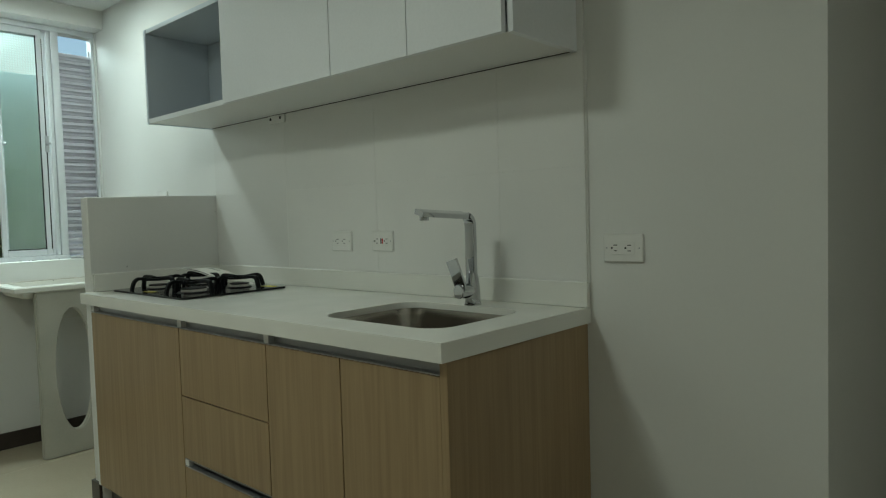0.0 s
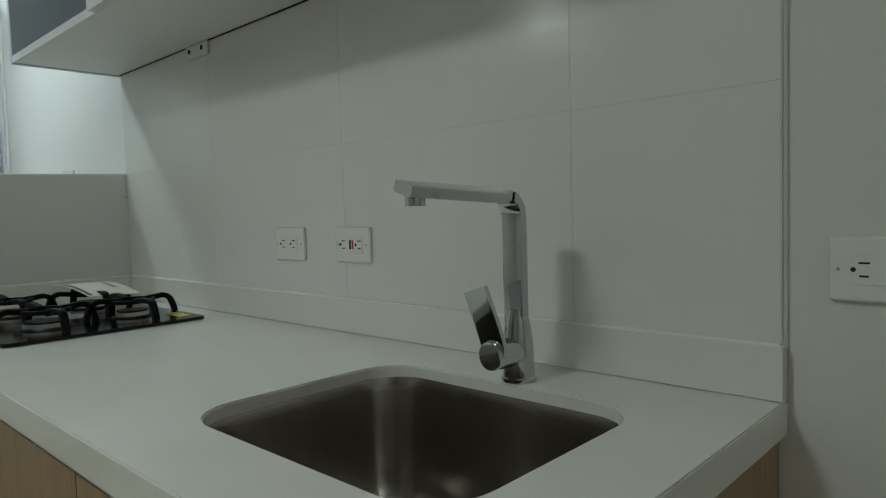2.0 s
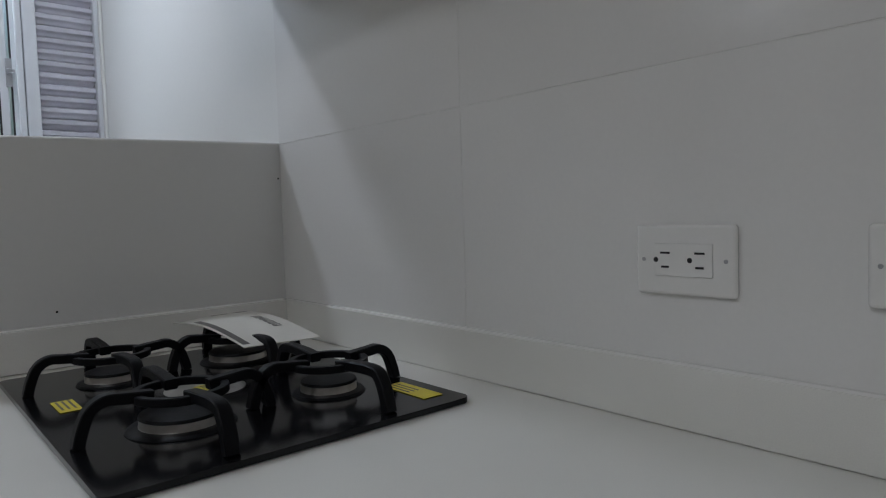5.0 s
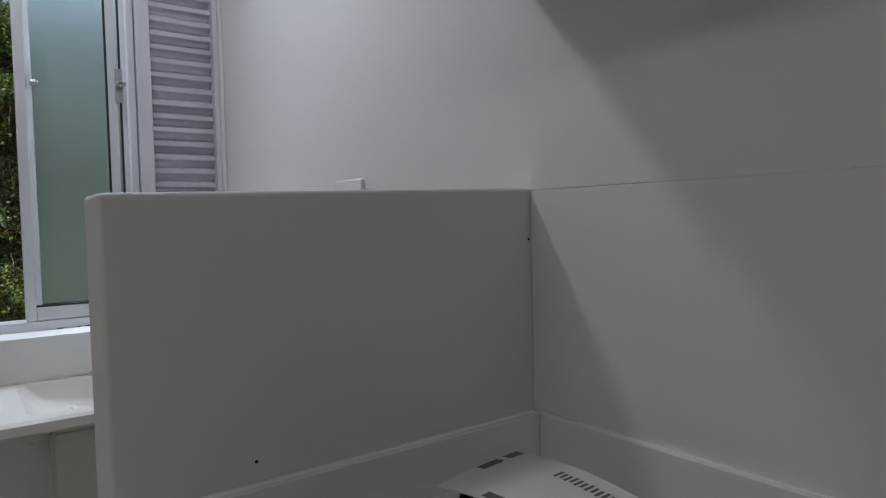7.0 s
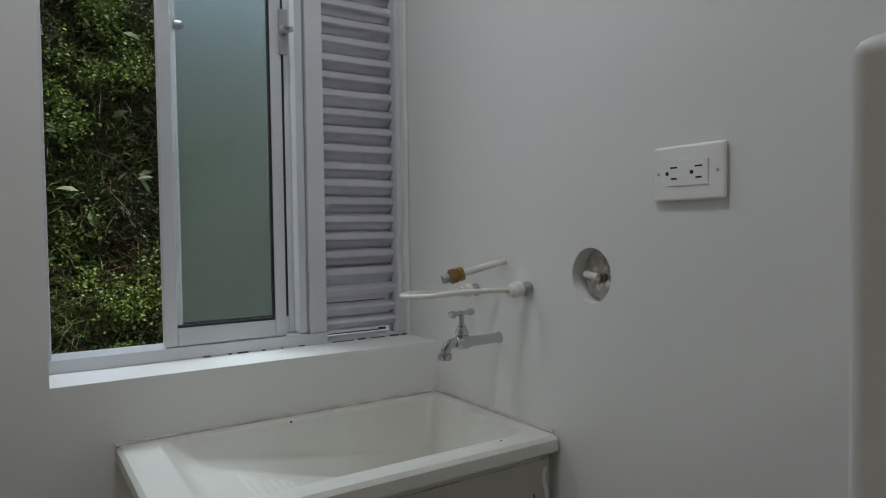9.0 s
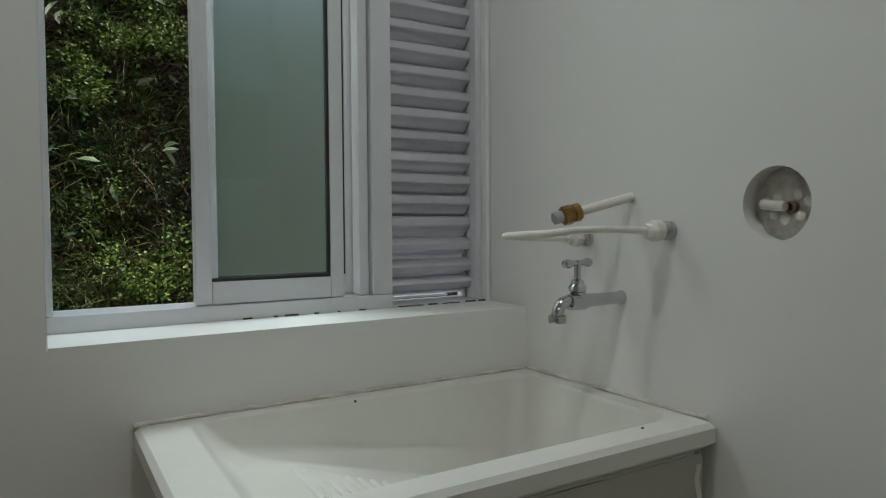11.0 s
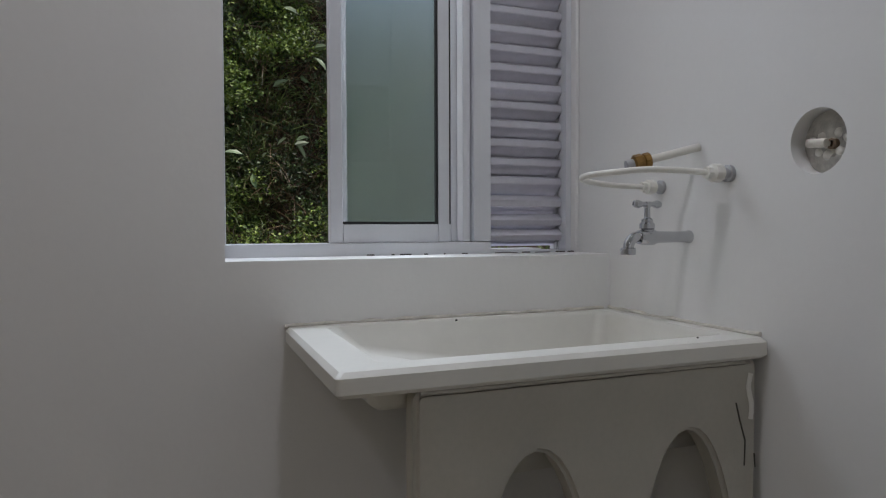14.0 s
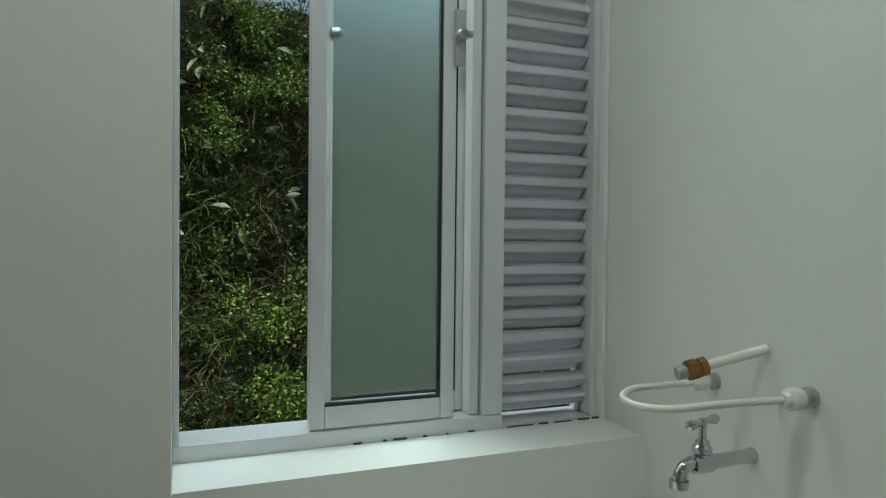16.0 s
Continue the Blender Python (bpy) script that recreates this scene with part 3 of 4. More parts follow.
# ---------------------------------------------------------------- gas hob
def hob():
    x0, x1, y0, y1 = 1.368, 1.93, -0.516, -0.1
    cx, cy = (x0 + x1) / 2, (y0 + y1) / 2
    t = thing("gas_hob", (cx, cy, CT), "black glass gas hob with cast iron pan supports", "hob")
    bm = slab(round_rect(x0, y0, x1, y1, 0.012, 4), [], 0.007, Matrix.Translation((0, 0, CT + 0.0085)))
    part("plate", bm, black_enamel, t)
    zt = CT + 0.009
    spots = ((x0 + 0.135, y0 + 0.12, 0.036), (x0 + 0.135, y1 - 0.11, 0.045), (x1 - 0.15, y0 + 0.12, 0.045), (x1 - 0.15, y1 - 0.11, 0.036))
    for bx, by, r in spots:
        bm = bmesh.new()
        lathe(bm, [(r, 0.004), (r * 0.99, 0.0045), (r * 0.98, 0.0125), (r * 0.9, 0.013)], axis((bx, by, zt), (0, 0, 1)), 32)
        b = part("burner", bm, alu_burner, t, "alloy burner ring")
        bm = bmesh.new()
        lathe(bm, [(r * 0.94, 0.012), (r * 1.0, 0.0135), (r * 0.97, 0.0165), (r * 0.5, 0.018)], axis((bx, by, zt), (0, 0, 1)), 32)
        part("cap", bm, cast_black, b, "black burner cap")
        bm = bmesh.new()
        lathe(bm, [(r * 1.3, 0), (r * 1.24, 0.0025), (r * 1.05, 0.0038)], axis((bx, by, zt), (0, 0, 1)), 32)
        part("burner_bowl", bm, cast_black, b, "black burner bowl")
        port = None
        for k in range(14):
            a = 2 * math.pi * k / 14
            if port is None:
                port = part("flame_port", B(-0.003, -0.001, 0.0055, 0.003, 0.001, 0.0115), gap_dark, b)
                ob = port
            else:
                ob = port.copy()
                scene.collection.objects.link(ob)
            ob.matrix_parent_inverse = b.matrix_world.inverted()
            ob.matrix_basis = Matrix.Translation((bx + math.cos(a) * (r + 0.0005) - cx, by + math.sin(a) * (r + 0.0005) - cy, zt - CT)) @ Matrix.Rotation(a + math.pi / 2, 4, "Z")
            ob.matrix_parent_inverse = Matrix.Translation((cx, cy, CT)).inverted() @ Matrix.Translation((cx, cy, CT))
    # pan supports: a ring and four bent arms over each burner
    zb = CT + 0.047
    for bx, by, r in spots:
        rr = 0.047
        ring = [(bx + rr * math.cos(2 * math.pi * k / 28), by + rr * math.sin(2 * math.pi * k / 28), zb) for k in range(29)]
        g = part("pan_support", sweep(bmesh.new(), ring, 0.009, 0.009, square=True), cast_black, t, "cast iron pan support")
        for k in range(4):
            dx, dy = (1, 0, -1, 0)[k], (0, 1, 0, -1)[k]
            R = 0.127 if dx else 0.1
            pts = [(0.03, zb + 0.001), (0.06, zb + 0.004), (R - 0.022, zb + 0.005), (R - 0.008, zb - 0.004), (R, zb - 0.022), (R + 0.004, zt)]
            path = smooth_path([(bx + dx * q, by + dy * q, z) for q, z in pts], 4)
            part("arm", sweep(bmesh.new(), path, 0.015, 0.012, square=True, up=(dx, dy, 0.4)), cast_black, g)
    # stickers
    part("sticker", B(x1 - 0.115, y1 - 0.05, zt + 0.0002, x1 - 0.03, y1 - 0.02, zt + 0.0006), yellow, t, "yellow warning sticker")
    part("sticker", B(x0 + 0.2, y0 + 0.03, zt + 0.0002, x0 + 0.26, y0 + 0.055, zt + 0.0006), yellow, t, "yellow warning sticker")
    bm = bmesh.new()
    lathe(bm, [(0.052, 0.0002), (0.052, 0.0008)], axis((cx - 0.005, cy - 0.01, zt), (0, 0, 1)), 32)
    d = part("label_disc", bm, alu_burner, t, "silver foil disc label")
    bm = bmesh.new()
    lathe(bm, [(0.016, 0.0009), (0.016, 0.0013)], axis((cx - 0.005, cy - 0.01, zt), (0, 0, 1)), 24)
    part("disc_centre", bm, yellow, d, "yellow centre")
    for k in range(3):
        part("disc_mark", B(cx - 0.015 + k * 0.006, cy - 0.014, zt + 0.0014, cx - 0.012 + k * 0.006, cy - 0.004, zt + 0.0016), paper_dark, d, "dark printing")
    for k in range(9):
        a = 2 * math.pi * k / 9 + 0.3
        ob = part("disc_text", B(-0.012, -0.0015, 0, 0.012, 0.0015, 0.0003), paper_dark, d, "grey printing")
        ob.matrix_parent_inverse = Matrix()
        ob.matrix_basis = Matrix.Translation((0.035 * math.cos(a) - 0.005, 0.035 * math.sin(a) - 0.01, zt - CT + 0.001)) @ Matrix.Rotation(a + math.pi / 2, 4, "Z")
    for sx, sy in ((x1 - 0.115, y1 - 0.05), (x0 + 0.2, y0 + 0.03)):
        for k in range(3):
            part("sticker_print", B(sx + 0.004, sy + 0.004 + k * 0.007, zt + 0.0008, sx + 0.05, sy + 0.0065 + k * 0.007, zt + 0.001), paper_dark, t, "dark printing")
    return t


hob()

# folded leaflet on the pan support
LX, LY = 1.5, -0.205
leaflet = thing("leaflet", (LX, LY, CT + 0.057), "cream printed instruction leaflet lying on the hob", "leaflet")


def sheet(x0, y0, x1, y1, z, n=14, thick=0.0012, lift=0.0):
    bm = bmesh.new()
    rows = []
    for k in (0, 1):
        rows.append([[bm.verts.new((x0 + (x1 - x0) * i / n, y0 + (y1 - y0) * j / 4, z + lift + k * thick + 0.007 * math.sin(3.4 * i / n + 0.4) - 0.012 * (i / n) ** 2 + 0.003 * math.sin(2.5 * j / 4 + i / n * 2))) for j in range(5)] for i in range(n + 1)])
    for k in (0, 1):
        for i in range(n):
            for j in range(4):
                bm.faces.new((rows[k][i][j], rows[k][i + 1][j], rows[k][i + 1][j + 1], rows[k][i][j + 1]))
    rim = lambda r: [r[i][0] for i in range(n + 1)] + [r[n][j] for j in range(1, 5)] + [r[i][4] for i in range(n - 1, -1, -1)] + [r[0][j] for j in range(3, 0, -1)]
    a, b = rim(rows[0]), rim(rows[1])
    for i in range(len(a)):
        bm.faces.new((a[i], a[(i + 1) % len(a)], b[(i + 1) % len(a)], b[i]))
    return bm


LM = Matrix.Translation((LX, LY, 0)) @ Matrix.Rotation(radians(8), 4, "Z")


def turned(bm):
    bmesh.ops.transform(bm, matrix=LM, verts=bm.verts)
    return bm


part("page", turned(sheet(-0.1, -0.06, 0.11, 0.075, CT + 0.062)), paper, leaflet)


def print_on_page(name, x0, y0, x1, y1):
    bm = bmesh.new()
    f = lambda x, y: CT + 0.062 + 0.0016 + 0.007 * math.sin(3.4 * (x + 0.1) / 0.21 + 0.4) - 0.012 * ((x + 0.1) / 0.21) ** 2 + 0.003 * math.sin(2.5 * (y + 0.075) / 0.15 + (x + 0.1) / 0.21 * 2)
    n = 6
    v = [[bm.verts.new((x0 + (x1 - x0) * i / n, y0 + (y1 - y0) * j, f(x0 + (x1 - x0) * i / n, y0 + (y1 - y0) * j))) for j in (0, 1)] for i in range(n + 1)]
    for i in range(n):
        bm.faces.new((v[i][0], v[i + 1][0], v[i + 1][1], v[i][1]))
    part(name, turned(bm), paper_dark, leaflet, "dark printing")


for i in range(11):
    print_on_page("print_bar", -0.02 + i * 0.0062, 0.034 + 0.002 * (i % 2), -0.0165 + i * 0.0062, 0.052 - 0.001 * (i % 3))
print_on_page("print_bar", -0.098, 0.0, -0.085, 0.07)
print_on_page("print_bar", -0.04, -0.056, 0.1, -0.044)


# ---------------------------------------------------------------- wall cabinet
UZ0, UZ1, UF = 1.584, 1.972, -0.298
upper = thing("wall_cabinet", (2.2, -0.15, UZ0), "silver-white wall cabinet with three doors and an open grey niche", "cabinet")
part("gap_strip", B(1.29, -0.0148, UZ0 - 0.0012, 3.13, -0.0105, UZ0 + 0.004), gap_dark, upper, "dark gap at the wall")
part("bottom", B(1.284, UF + 0.002, UZ0, 3.133, -0.015, UZ0 + 0.018, 0.001), carcass, upper, "white underside")
part("top", B(1.284, UF + 0.002, UZ1 - 0.018, 3.152, -0.002, UZ1, 0.001), niche_grey, upper)
part("side", B(1.266, UF, UZ0 - 0.002, 1.283, -0.002, UZ1, 0.001), niche_grey, upper, "blue-grey side panel")
part("side", B(3.134, UF, UZ0 - 0.002, 3.152, -0.002, UZ1, 0.001), door_white, upper)
part("partition", B(1.894, UF + 0.003, UZ0 + 0.0185, 1.91, -0.02, UZ1 - 0.0185), niche_grey, upper)
part("back", B(1.284, -0.018, UZ0 + 0.0185, 3.133, -0.008, UZ1 - 0.0185), niche_grey, upper)
part("lower_edge", B(1.284, UF, UZ0 - 0.001, 1.894, UF + 0.0018, UZ0 + 0.018), door_white, upper)
for x0, x1 in ((1.898, 2.5005), (2.5035, 2.8195), (2.8225, 3.131)):
    part("door", B(x0, UF - 0.018, UZ0 - 0.002, x1, UF, UZ1, 0.0012), door_white, upper)
for x in (1.752, 1.818):
    bm = bmesh.new()
    lathe(bm, [(0.006, 0), (0.006, 0.0015)], axis((x, -0.0195, 1.569), (0, -1, 0)), 12)
    if x < 1.8:
        br = part("bracket", B(1.732, -0.019, 1.549, 1.842, -0.0105, 1.583, 0.003), plastic, upper, "white fixing bracket")
    part("screw", bm, gap_dark, br)


# ---------------------------------------------------------------- power outlets
def outlet(x, z, y, kind, label):
    o = thing("power_outlet", (x, y, z), label, "outlet", "power outlets")
    W, H = (0.11, 0.073) if kind != "gfci" else (0.106, 0.071)
    part("plate", B(x - W / 2, y - 0.008, z - H / 2, x + W / 2, y, z + H / 2, 0.004, 3), plastic, o)
    w, h = (0.064, 0.034)
    ins = part("insert", B(x - w / 2, y - 0.0095, z - h / 2, x + w / 2, y - 0.0081, z + h / 2, 0.0008), plastic, o)
    yy = y - 0.0098
    for s in (-1, 1):
        cx = x + s * (0.019 if kind != "gfci" else 0.024)
        bm = B(cx - 0.006, yy, z + 0.0062, cx + 0.005, yy + 0.001, z + 0.0084)
        part("slot", bm, gap_dark, ins)
        part("slot", B(cx - 0.005, yy, z - 0.0084, cx + 0.004, yy + 0.001, z - 0.0062), gap_dark, ins)
        bm = bmesh.new()
        lathe(bm, [(0.0028, 0), (0.0028, 0.001)], axis((cx - 0.011, yy + 0.001, z), (0, -1, 0)), 10)
        part("earth_hole", bm, gap_dark, ins)
    if kind == "gfci":
        part("test_button", B(x - 0.006, yy - 0.001, z - 0.009, x - 0.0015, yy + 0.001, z + 0.009, 0.0006), gap_dark, ins, "black test button")
        part("reset_button", B(x + 0.0015, yy - 0.001, z - 0.009, x + 0.006, yy + 0.001, z + 0.009, 0.0006), red_plastic, ins, "red reset button")
    for s in (-1, 1):
        bm = bmesh.new()
        lathe(bm, [(0.0022, 0), (0.0022, 0.0006)], axis((x + s * (W / 2 - 0.01), y - 0.0081, z), (0, -1, 0)), 10)
        part("plate_screw", bm, slot_grey, o)
    return o


outlet(2.165, 1.077, -0.01, "plain", "white double power outlet on the tiled wall")
outlet(2.383, 1.078, -0.01, "gfci", "white power outlet with black and red buttons")
outlet(3.273, 1.061, 0.0, "plain", "white double power outlet beside the counter's end")
outlet(0.752, 1.292, 0.0, "plain", "white double power outlet in the laundry corner")


# ---------------------------------------------------------------- laundry sink
def laundry_sink():
    x0, x1, y0, y1, zt = WX + 0.002, 0.502, -0.618, -0.002, 0.88
    t = thing("laundry_sink", ((x0 + x1) / 2, -0.3, FLOOR), "cream cast laundry sink on an arched front panel", "sink")
    ix0, ix1, iy0, iy1 = x0 + 0.03, x1 - 0.045, y0 + 0.06, y1 - 0.04
    bm = bmesh.new()
    rings = []
    for z, d, r, outer in ((zt - 0.029, 0.005, 0.006, 1), (zt - 0.024, 0, 0.006, 1), (zt - 0.006, 0.0, 0.007, 1), (zt, 0.006, 0.006, 1),
                           (zt + 0.001, -0.004, 0.02, 0), (zt - 0.006, 0.002, 0.02, 0), (zt - 0.1, 0.02, 0.03, 0), (zt - 0.15, 0.045, 0.03, 0), (zt - 0.158, 0.09, 0.02, 0)):
        q = (x0 + d, y0 + d, x1 - d, y1 - d) if outer else (ix0 + d, iy0 + d, ix1 - d, iy1 - d)
        ramp = lambda yy: 1 if outer else min(1, 0.28 + 0.72 * max(0, yy - iy0 - 0.12) / 0.2)
        rings.append([bm.verts.new((x, y, zt + (z - zt) * ramp(y))) for x, y in round_rect(*q, r, 4)])
    for a, b in zip(rings, rings[1:]):
        for i in range(len(a)):
            bm.faces.new((a[i], a[(i + 1) % len(a)], b[(i + 1) % len(a)], b[i]))
    bm.faces.new(rings[-1])
    # underside of the basin
    under = []
    for z, d in ((zt - 0.029, 0.045), (zt - 0.052, 0.052), (zt - 0.06, 0.062), (zt - 0.062, 0.12), (zt - 0.18, 0.14)):
        under.append([bm.verts.new((x, y, z)) for x, y in round_rect(x0 + d * 0.2, y0 + (d if d < 0.1 else d + 0.06), x1 - 0.02 - d * 0.6, y1 - 0.006, 0.01, 4)])
    for a, b in zip([rings[0]] + under, under):
        for i in range(len(a)):
            bm.faces.new((a[i], a[(i + 1) % len(a)], b[(i + 1) % len(a)], b[i]))
    bm.faces.new(under[-1][::-1])
    basin = part("basin", bm, cement, t)
    # washboard ribs on the basin's inner slope
    for i in range(9):
        y = iy0 + 0.1 + i * 0.017
        rz = zt - 0.044 - 0.114 * (y - iy0 - 0.09) / 0.336
        part("rib", sweep(bmesh.new(), [(ix0 + 0.1, y, rz), (ix1 - 0.1, y, rz)], 0.012, 0.01, 8), cement, basin)
    # uneven mortar along the two walls
    rnd = random.Random(3)
    along = [(x0 + 0.001, y0 + i * 0.02, zt + rnd.uniform(-0.001, 0.003)) for i in range(31)]
    part("wall_joint", sweep(bmesh.new(), along, 0.008, 0.007, 8), joint_mat, basin, "stained mortar joint")
    along = [(x0 + i * 0.02, y1 - 0.001, zt + rnd.uniform(-0.001, 0.003)) for i in range(19)]
    part("wall_joint", sweep(bmesh.new(), along, 0.008, 0.007, 8), joint_mat, basin, "stained mortar joint")
    for px, py in ((0.17, -0.34), (0.2, -0.12), (0.47, -0.1)):
        bm = bmesh.new()
        bmesh.ops.create_icosphere(bm, subdivisions=1, radius=0.0022, matrix=Matrix.Translation((px, py, zt + 0.0005)))
        if px != 0.2:
            part("speck", bm, crack_dark, basin, "dark speck")
        else:
            bm.free()
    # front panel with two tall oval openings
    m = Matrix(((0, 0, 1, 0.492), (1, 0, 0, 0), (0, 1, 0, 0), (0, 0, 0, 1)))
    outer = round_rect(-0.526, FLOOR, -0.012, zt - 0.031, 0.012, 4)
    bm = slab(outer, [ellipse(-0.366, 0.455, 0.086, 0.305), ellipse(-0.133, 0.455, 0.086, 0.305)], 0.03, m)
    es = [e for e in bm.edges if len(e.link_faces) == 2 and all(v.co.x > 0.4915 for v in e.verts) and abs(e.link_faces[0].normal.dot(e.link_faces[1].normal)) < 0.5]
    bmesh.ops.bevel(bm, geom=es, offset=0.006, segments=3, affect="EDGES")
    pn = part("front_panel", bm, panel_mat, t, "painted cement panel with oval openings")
    part("crack", sweep(bmesh.new(), [(0.4926, -0.052, 0.79), (0.4926, -0.045, 0.765), (0.4926, -0.035, 0.735), (0.4926, -0.036, 0.7)], 0.003, 0.0012, 6, up=(1, 0, 0)), crack_dark, pn)
    part("crack", sweep(bmesh.new(), [(0.4926, -0.018, 0.715), (0.4926, -0.016, 0.695)], 0.003, 0.0012, 6, up=(1, 0, 0)), crack_dark, pn)
    bm = bmesh.new()
    pts = [(0.493, -0.026, 0.83), (0.493, -0.03, 0.81), (0.493, -0.024, 0.785), (0.493, -0.026, 0.765)]
    part("mortar_drip", sweep(bm, smooth_path(pts, 4), 0.009, 0.003, 8, up=(1, 0, 0)), cement, pn)
    part("mortar_joint", sweep(bmesh.new(), [(0.494, -0.52 + i * 0.02, zt - 0.032 + random.uniform(-0.0012, 0.0005)) for i in range(25)], 0.006, 0.006, 8), panel_mat, pn)
    return t


laundry_sink()


# ---------------------------------------------------------------- taps and pipes over the laundry sink
def garden_tap():
    x, z = 0.34, 1.02
    t = thing("wall_tap", (x, 0, z), "chrome garden tap with a cross handle", "tap")
    bm = bmesh.new()
    lathe(bm, [(0.0105, 0), (0.0105, 0.004), (0.0092, 0.006), (0.0088, 0.03), (0.0098, 0.066), (0.013, 0.074), (0.0125, 0.09), (0.011, 0.1)], axis((x, 0, z), (0, -1, 0)), 20)
    part("body", bm, chrome, t)
    pts = smooth_path([(x, -0.09, z + 0.002), (x, -0.108, z + 0.0), (x, -0.117, z - 0.008), (x, -0.12, z - 0.018)], 5)
    part("spout", sweep(bmesh.new(), pts, 0.017, seg=14, up=(1, 0, 0)), chrome, t)
    bm = bmesh.new()
    lathe(bm, [(0.0115, 0), (0.012, 0.002), (0.012, 0.01), (0.0105, 0.011)], axis((x, -0.12, z - 0.027), (0, 0, 1)), 18)
    part("nozzle", bm, chrome, t)
    bm = bmesh.new()
    lathe(bm, [(0.009, 0), (0.0095, 0.010), (0.012, 0.012), (0.012, 0.019), (0.009, 0.022), (0.009, 0.026), (0.005, 0.029), (0.0045, 0.044), (0.006, 0.046), (0.006, 0.054)], axis((x, -0.084, z + 0.002), (0, 0, 1)), 6 * 3)
    part("bonnet", bm, chrome, t)
    for d in ((-0.25, 1, 0), (0.25, -1, 0)):
        bm = bmesh.new()
        lathe(bm, [(0.0045, 0.0), (0.0038, 0.014), (0.0058, 0.019), (0.0068, 0.024), (0.0055, 0.03), (0.002, 0.031)], axis((x, -0.084, z + 0.052), d), 14)
        part("handle_arm", bm, chrome, t)
    return t


garden_tap()

supply = thing("water_hose", (0.424, 0, 1.116), "translucent white hose looped between two wall fittings", "hose")
bm = bmesh.new()
lathe(bm, [(0.013, 0), (0.013, 0.006), (0.009, 0.008), (0.009, 0.018)], axis((0.424, 0, 1.116), (0, -1, 0)), 18)
part("wall_fitting", bm, slot_grey, supply, "steel threaded fitting")
bm = bmesh.new()
lathe(bm, [(0.0125, 0.018), (0.014, 0.02), (0.014, 0.034), (0.009, 0.037), (0.009, 0.046)], axis((0.424, 0, 1.116), (0, -1, 0)), 8)
part("nut", bm, pvc, supply, "white plastic nut")
bm = bmesh.new()
lathe(bm, [(0.012, 0), (0.012, 0.005), (0.008, 0.007), (0.008, 0.016)], axis((0.272, 0, 1.104), (0, -1, 0)), 18)
part("wall_fitting", bm, slot_grey, supply, "steel threaded fitting")
bm = bmesh.new()
lathe(bm, [(0.011, 0.016), (0.0125, 0.018), (0.0125, 0.032), (0.0085, 0.034), (0.0085, 0.042)], axis((0.272, 0, 1.104), (0, -1, 0)), 8)
part("nut", bm, pvc, supply, "white plastic nut")
hose_pts = smooth_path([(0.424, -0.042, 1.116), (0.424, -0.09, 1.118), (0.42, -0.15, 1.118), (0.405, -0.195, 1.114), (0.37, -0.213, 1.112), (0.325, -0.195, 1.11), (0.288, -0.15, 1.108), (0.275, -0.095, 1.105), (0.272, -0.04, 1.104)], 6)
part("hose", sweep(bmesh.new(), hose_pts, 0.0092, seg=12), pvc, supply)

stub = thing("capped_pipe", (0.36, 0, 1.165), "short white pipe stub with an old brass cap", "pipe")
a, b = Vector((0.36, -0.0, 1.163)), Vector((0.336, -0.083, 1.141))
part("pipe", sweep(bmesh.new(), [a, b], 0.013, seg=14), pvc, stub)
bm = bmesh.new()
lathe(bm, [(0.009, -0.006), (0.0125, -0.005), (0.0125, 0.004), (0.0105, 0.005), (0.0105, 0.007), (0.0135, 0.008), (0.0135, 0.02), (0.008, 0.022)], axis(b, b - a), 8)
part("brass_cap", bm, brass, stub, "old brass cap")
bm = bmesh.new()
lathe(bm, [(0.0085, 0.022), (0.0085, 0.034), (0.005, 0.035)], axis(b, b - a), 14)
part("plug", bm, slot_grey, stub)

niche = thing("pipe_hole", (HX, 0.03, HZ), "round hole knocked in the wall with a rusty pipe end", "pipe")
bm = bmesh.new()
bmesh.ops.create_icosphere(bm, subdivisions=4, radius=1)
for v in bm.verts:
    k = 1 + 0.16 * noise.noise(v.co * 4) + 0.08 * noise.noise(v.co * 11)
    v.co = Vector((HX + v.co.x * 0.05, 0.036 + v.co.y * 0.016 * k * k, HZ + v.co.z * 0.052))
part("rubble", bm, rough_plaster, niche, "rough grey plaster")
for i, (dx, dz, s) in enumerate(((-0.026, 0.004, 0.008), (-0.01, 0.008, 0.009), (0.012, 0.01, 0.009), (0.026, 0.003, 0.009), (0.0, -0.017, 0.01), (0.014, -0.014, 0.009), (-0.016, -0.012, 0.008))):
    s *= 0.78
    bm = bmesh.new()
    g = bmesh.ops.create_icosphere(bm, subdivisions=2, radius=s)
    for v in g["verts"]:
        v.co = v.co * (1 + 0.3 * noise.noise(v.co * 60 + Vector((i, 0, 0)))) + Vector((HX + dx, 0.024, HZ + dz))
    part("plaster_lump", bm, pvc, niche, "white plaster lump")
bm = bmesh.new()
lathe(bm, [(0.007, 0), (0.007, 0.01), (0.0045, 0.011), (0.0045, 0.003)], axis((HX + 0.008, 0.024, HZ - 0.004), (0, -1, 0)), 16)
part("pipe_end", bm, rust, niche, "rusty pipe end")
bm = bmesh.new()
lathe(bm, [(0.006, 0), (0.006, 0.03)], axis((HX - 0.025, 0.014, HZ + 0.0), (1, -0.1, -0.1)), 12)
part("wire_stub", bm, joint_mat, niche, "plaster-smeared pipe stub")

